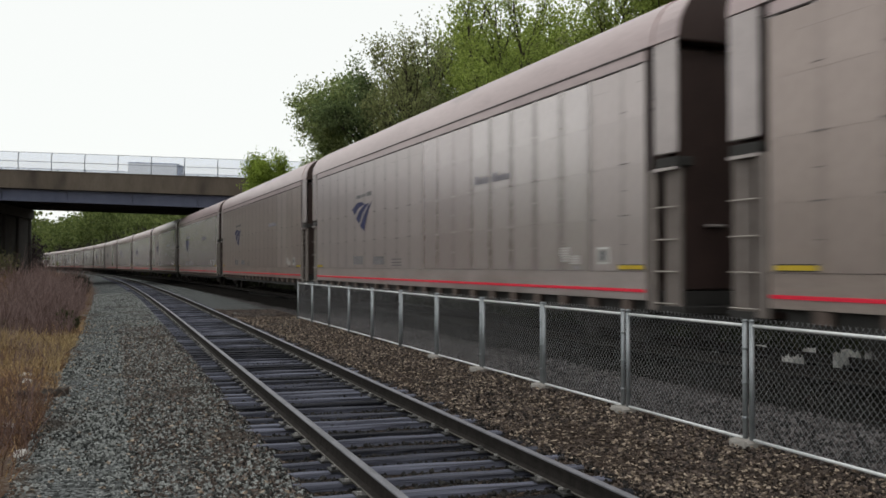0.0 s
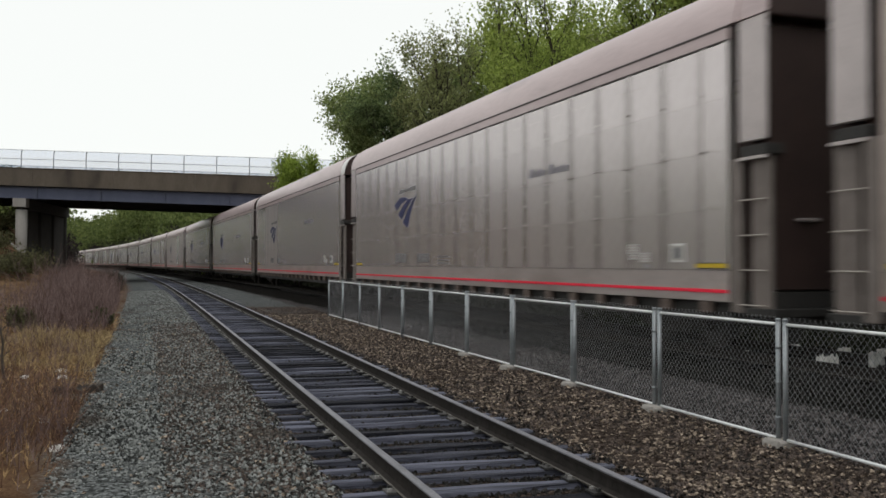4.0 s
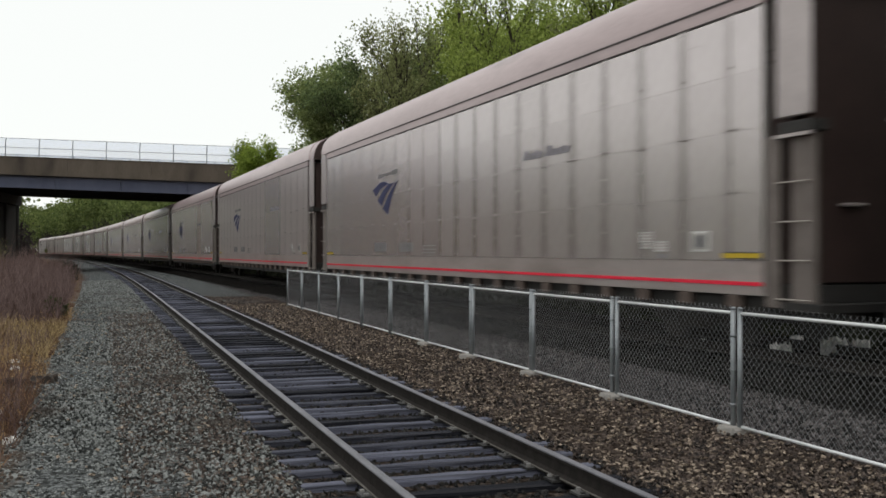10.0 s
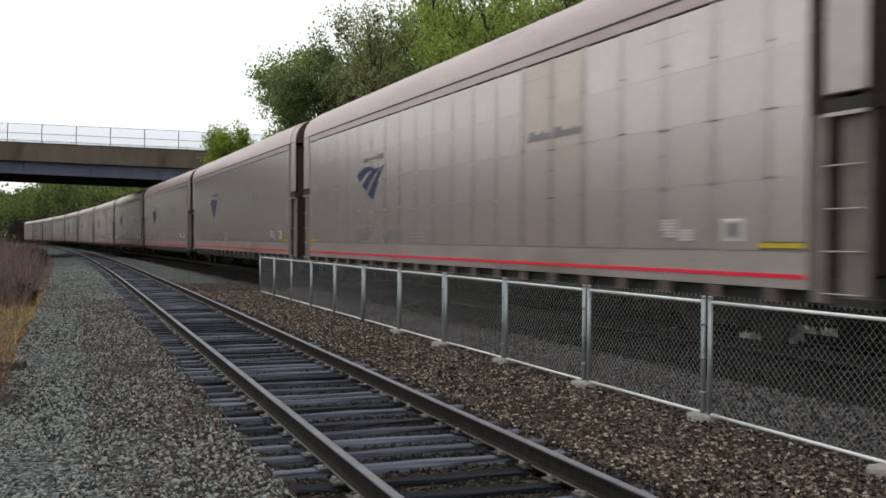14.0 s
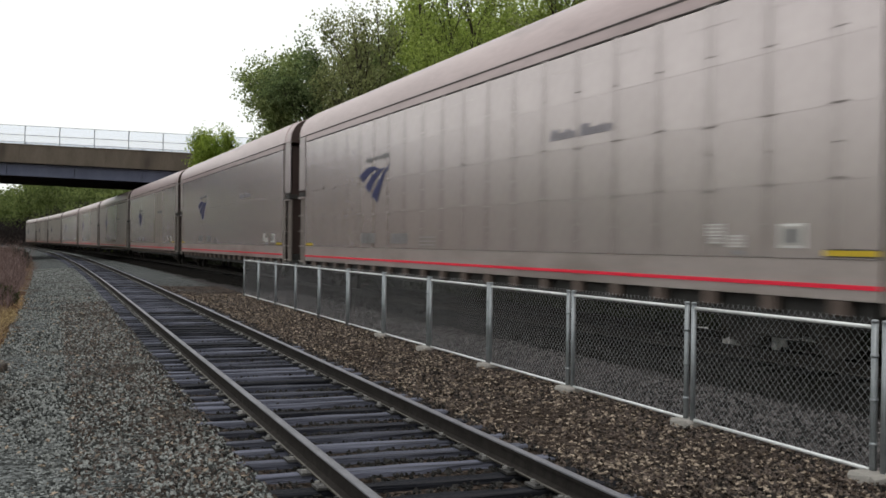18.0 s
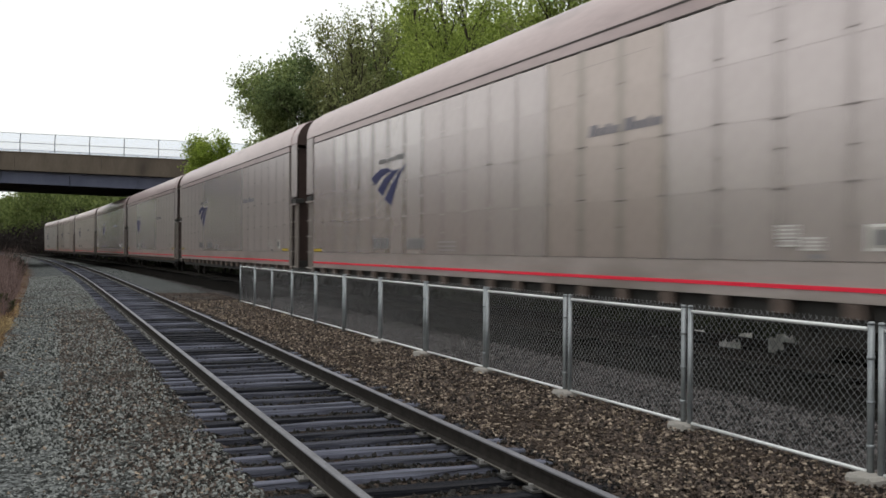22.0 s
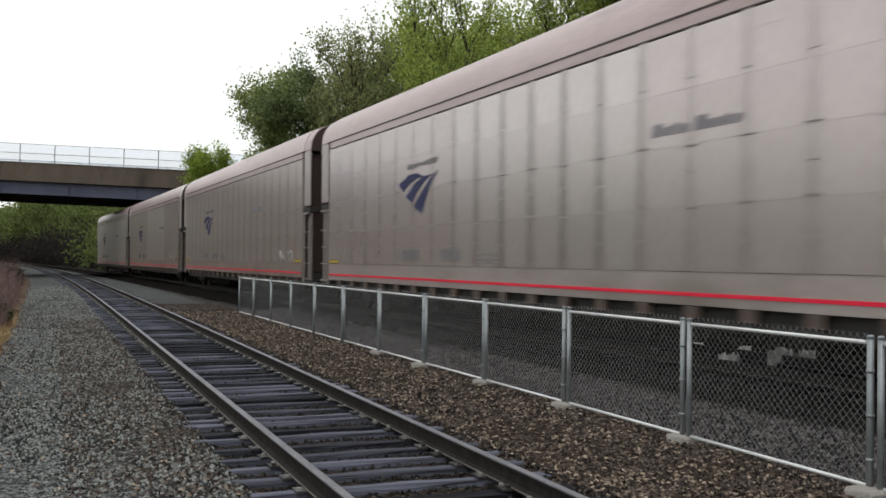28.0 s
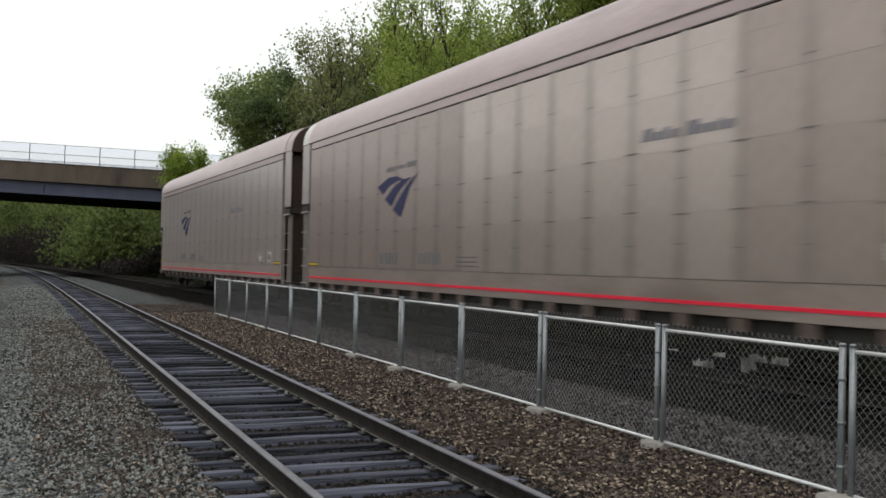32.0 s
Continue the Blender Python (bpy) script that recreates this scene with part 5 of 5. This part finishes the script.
def build_scrub(x, y, h, w, seed, leaf=L_BRUSH, label="small dark evergreen bush at the ballast edge", n=1500, size=0.11):
    nr = np.random.default_rng(seed)
    z = float(ground_z(x, y))
    t = tagged(new("bush"), label, "bush")
    t.location = (x, y, z)
    bm, rng = bmesh.new(), random.Random(seed)
    for _ in range(9):
        rod(bm, (0, 0, -0.05), (rng.gauss(0, w * 0.4), rng.gauss(0, w * 0.4), h * rng.uniform(0.5, 0.9)), 0.02, 0.005, 4, False)
    part("stems", bm, M_BARK, t)
    lobes = nr.normal(0, 1, (7, 3)) * np.array([w * 0.3, w * 0.3, h * 0.2]) + (0, 0, h * 0.52)
    c = lobes[nr.integers(0, 7, n)] + nr.normal(0, 1, (n, 3)) * np.array([w * 0.2, w * 0.2, h * 0.16])
    c[:, 2] = np.clip(c[:, 2], 0.02, None)
    v, f = scatter(LEAF, LEAF_FACES, c, nr.uniform(0.6, 1.3, n) * size, nr)
    mesh_from("foliage", v, f, leaf, t)


build_scrub(-1.25, 30.5, 0.5, 0.32, 41)
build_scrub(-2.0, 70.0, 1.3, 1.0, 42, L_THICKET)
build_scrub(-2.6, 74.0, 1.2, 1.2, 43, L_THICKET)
build_scrub(-3.2, 28.5, 0.7, 0.6, 46, L_SLOPE, "small brown bush in the dry grass")
build_scrub(-9.5, 84, 2.6, 3.0, 44, L_SLOPE, "green shrub at the foot of the bridge slope", 2200, 0.2)
build_scrub(-12.5, 86, 2.8, 3.4, 45, L_SLOPE, "green shrub at the foot of the bridge slope", 2400, 0.2)

for k, (x, y, h, w) in enumerate(((-11.0, 90.5, 1.6, 2.2), (-12.8, 91.5, 2.0, 2.6), (-14.6, 92.5, 2.2, 2.8), (-16.5, 93.2, 2.2, 3.0), (-13.6, 89.0, 2.4, 2.8), (-16.0, 90.0, 2.6, 3.2), (-13.0, 102.0, 2.4, 3.4), (-15.5, 105.0, 2.6, 3.6), (-17.5, 101.0, 2.4, 3.2))):
    build_scrub(x, y, h, w, 150 + k, L_SLOPE, "brown-green shrub on the slope under the bridge", 1100, 0.22)



def build_sapling(x, y, h, seed):
    rng = random.Random(seed)
    t = tagged(new("sapling"), "thin bare dark sapling in the dry grass", "sapling")
    t.location = (x, y, float(ground_z(x, y)))
    line = [Vector((0, 0, -0.05))]
    for k in range(7):
        line.append(line[-1] + Vector((rng.gauss(0.01, 0.03), rng.gauss(0, 0.03), h / 7)))
    path = [(p, Vector((1, 0, 0))) for p in line]
    bm = bmesh.new()
    rings = [[bm.verts.new(p + Vector((math.cos(j * math.tau / 6), math.sin(j * math.tau / 6), 0)) * (0.028 - 0.0032 * k)) for j in range(6)] for k, (p, _) in enumerate(path)]
    for r0, r1 in zip(rings, rings[1:]):
        for j in range(6):
            bm.faces.new((r0[j], r0[(j + 1) % 6], r1[(j + 1) % 6], r1[j])).smooth = True
    part("stem", bm, M_BARK, t)
    for p in line[2:]:
        for _ in range(2):
            part("twig", rod(bmesh.new(), p, p + Vector((rng.gauss(0, 0.16), rng.gauss(0, 0.16), rng.uniform(0.08, 0.3))), 0.008, 0.003, 4), M_BARK, t)


build_sapling(-2.18, 17.1, 1.45, 81)


# ---- loose stones ----
PEBBLE = np.array([(0.5, 0.05, 0), (-0.45, 0.1, 0.05), (0, 0.48, -0.05), (0.05, -0.5, 0), (0.02, 0.03, 0.42), (-0.05, 0, -0.4)], float)
PEBBLE_FACES = np.array([(0, 2, 4), (2, 1, 4), (1, 3, 4), (3, 0, 4), (2, 0, 5), (1, 2, 5), (3, 1, 5), (0, 3, 5)])


def build_stones(name, n, a0, a1, y0, y1, s0, s1, mat, label, seed, track=SIDING, near=1.6):
    nr = np.random.default_rng(seed)
    y = y0 + (y1 - y0) * nr.uniform(0, 1, n) ** near
    a = nr.uniform(a0, a1, n)
    x = np.interp(y, track[1], track[0]) + a
    z = ground_z(x, y) + nr.uniform(-0.006, 0.016, n)
    size = nr.uniform(s0, s1, (n, 3)) * (1 + y[:, None] * 0.012)
    v, f = scatter(PEBBLE, PEBBLE_FACES, np.stack([x, y, z], 1), size, nr)
    tagged(mesh_from(name, v, f, mat), label, "ballast", kind="stuff")


build_stones("ballast_stones", 60000, -3.5, -1.2, 5, 66, 0.018, 0.054, M_STONE, "loose grey ballast stones beside the siding", 51, SIDING, 2.5)
build_stones("ballast_stones", 17000, -2.5, -1.18, 4.5, 30, 0.02, 0.055, M_STONE_BROWN, "brown ballast stones at the tie ends", 56, SIDING, 1.8)
# stones here share the shade-dark colour, which deepens the gaps between ties
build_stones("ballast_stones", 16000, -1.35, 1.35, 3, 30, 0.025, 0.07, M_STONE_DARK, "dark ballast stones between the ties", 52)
build_stones("ballast_stones", 46000, 1.2, 3.6, 3, 40, 0.02, 0.06, M_STONE_BROWN, "brown leafy ballast stones between the tracks", 53, SIDING, 2.5)
build_stones("ballast_stones", 7000, -2.9, -1.0, 6, 34, 0.02, 0.06, M_STONE_DARK, "main line ballast stones darkened for shade under the train", 54, MAIN, 1.2)
build_stones("ballast_stones", 16000, 3.45, 4.95, 3, 34, 0.02, 0.06, M_STONE_SLATE, "blue-grey ballast stones beyond the fence", 55, SIDING, 1.5)


def build_leaves():
    """Fallen leaves among the stones between the tracks, and some on the west shoulder."""
    nr = np.random.default_rng(57)
    vs, fs, k0 = [], [], 0
    for n, a0, a1 in ((9000, 1.25, 3.5), (900, -3.4, -1.3)):
        y = 4 + 30 * nr.uniform(0, 1, n) ** 1.7
        x = np.interp(y, SIDING[1], SIDING[0]) + nr.uniform(a0, a1, n)
        z = ground_z(x, y) + 0.03
        v, f = scatter(LEAF, LEAF_FACES, np.stack([x, y, z], 1), nr.uniform(0.03, 0.075, n) * (1 + y * 0.01), nr, 0.5)
        vs.append(v)
        fs.append(f + k0)
        k0 += len(v)
    tagged(mesh_from("fallen_leaves", np.concatenate(vs), np.concatenate(fs), M_LEAF), "tan and brown fallen leaves among the stones", "leaves", kind="stuff")


build_leaves()


# ---- litter and odds and ends on the verge ----
def build_scrap(x, y, w, d, h, mat, label, category, seed, turn=0, z=None):
    rng = random.Random(seed)
    bm = bmesh.new()
    bmesh.ops.create_grid(bm, x_segments=9, y_segments=5, size=0.5)
    for v in bm.verts:
        v.co = Vector((v.co.x * w * rng.uniform(0.8, 1.1), v.co.y * d * rng.uniform(0.75, 1.1), h * rng.uniform(0.1, 1.0)))
    top = list(bm.faces)
    ret = bmesh.ops.extrude_face_region(bm, geom=top)
    for v in ret["geom"]:
        if isinstance(v, bmesh.types.BMVert):
            v.co.z = -0.02
    bmesh.ops.recalc_face_normals(bm, faces=bm.faces)
    ob = part("litter" if category == "litter" else category.replace(" ", "_"), bm, mat)
    ob.matrix_basis = pose(x, y, float(ground_z(x, y)) + 0.01 if z is None else z, 0, 0, turn)
    return tagged(ob, label, category)


build_scrap(-0.95, 14.95, 0.7, 0.26, 0.13, M_LOG, "dark rotten timber lying on the ballast edge", "timber", 61, 8)
for k, (x, y, w) in enumerate(((-1.9, 17.2, 0.16), (-1.4, 18.0, 0.18), (-0.85, 10.5, 0.16), (-2.05, 27.8, 0.3), (-1.3, 17.0, 0.14), (-1.15, 12.4, 0.12), (-2.6, 15.5, 0.12), (-1.7, 13.3, 0.1), (-2.6, 29.5, 0.2))):
    build_scrap(x, y, w, w * 0.6, 0.05, M_LITTER, "scrap of pale litter in the dry grass", "litter", 70 + k, k * 37)
for k, (x, y, w, d, h, z) in enumerate(((10.03, 12.60, 0.30, 0.20, 0.27, -0.04), (11.32, 12.90, 0.48, 0.24, 0.27, -0.04), (11.62, 12.63, 0.50, 0.26, 0.26, -0.04), (9.89, 11.98, 0.26, 0.06, 0.04, -0.04), (12.30, 16.42, 0.24, 0.10, 0.05, -0.04), (10.00, 14.66, 0.12, 0.10, 0.14, -0.04), (10.41, 11.41, 0.14, 0.08, 0.05, -0.04), (11.36, 11.98, 0.12, 0.10, 0.06, -0.04), (12.04, 14.68, 0.22, 0.16, 0.14, -0.04), (10.13, 10.78, 0.10, 0.08, 0.05, -0.04))):
    build_scrap(x, y, w, d, h, M_LITTER, "crumpled white litter on the main track", "litter", 90 + k, k * 23, z)


def motions():
    for k, car in enumerate(CARS):
        walk(car, [(t, car_pose(k, t)) for t in range(0, 33)])
    # the box truck leaves the bridge by its far end and stops out of sight up the road
    walk(TRUCK, [(0, truck_pose(0)), (1, truck_pose(1)), (1.5, truck_pose(1.5)), (2, truck_pose(2.5)), (3, truck_pose(4)), (4, truck_pose(4.4)), (32, truck_pose(4.4))])


motions()
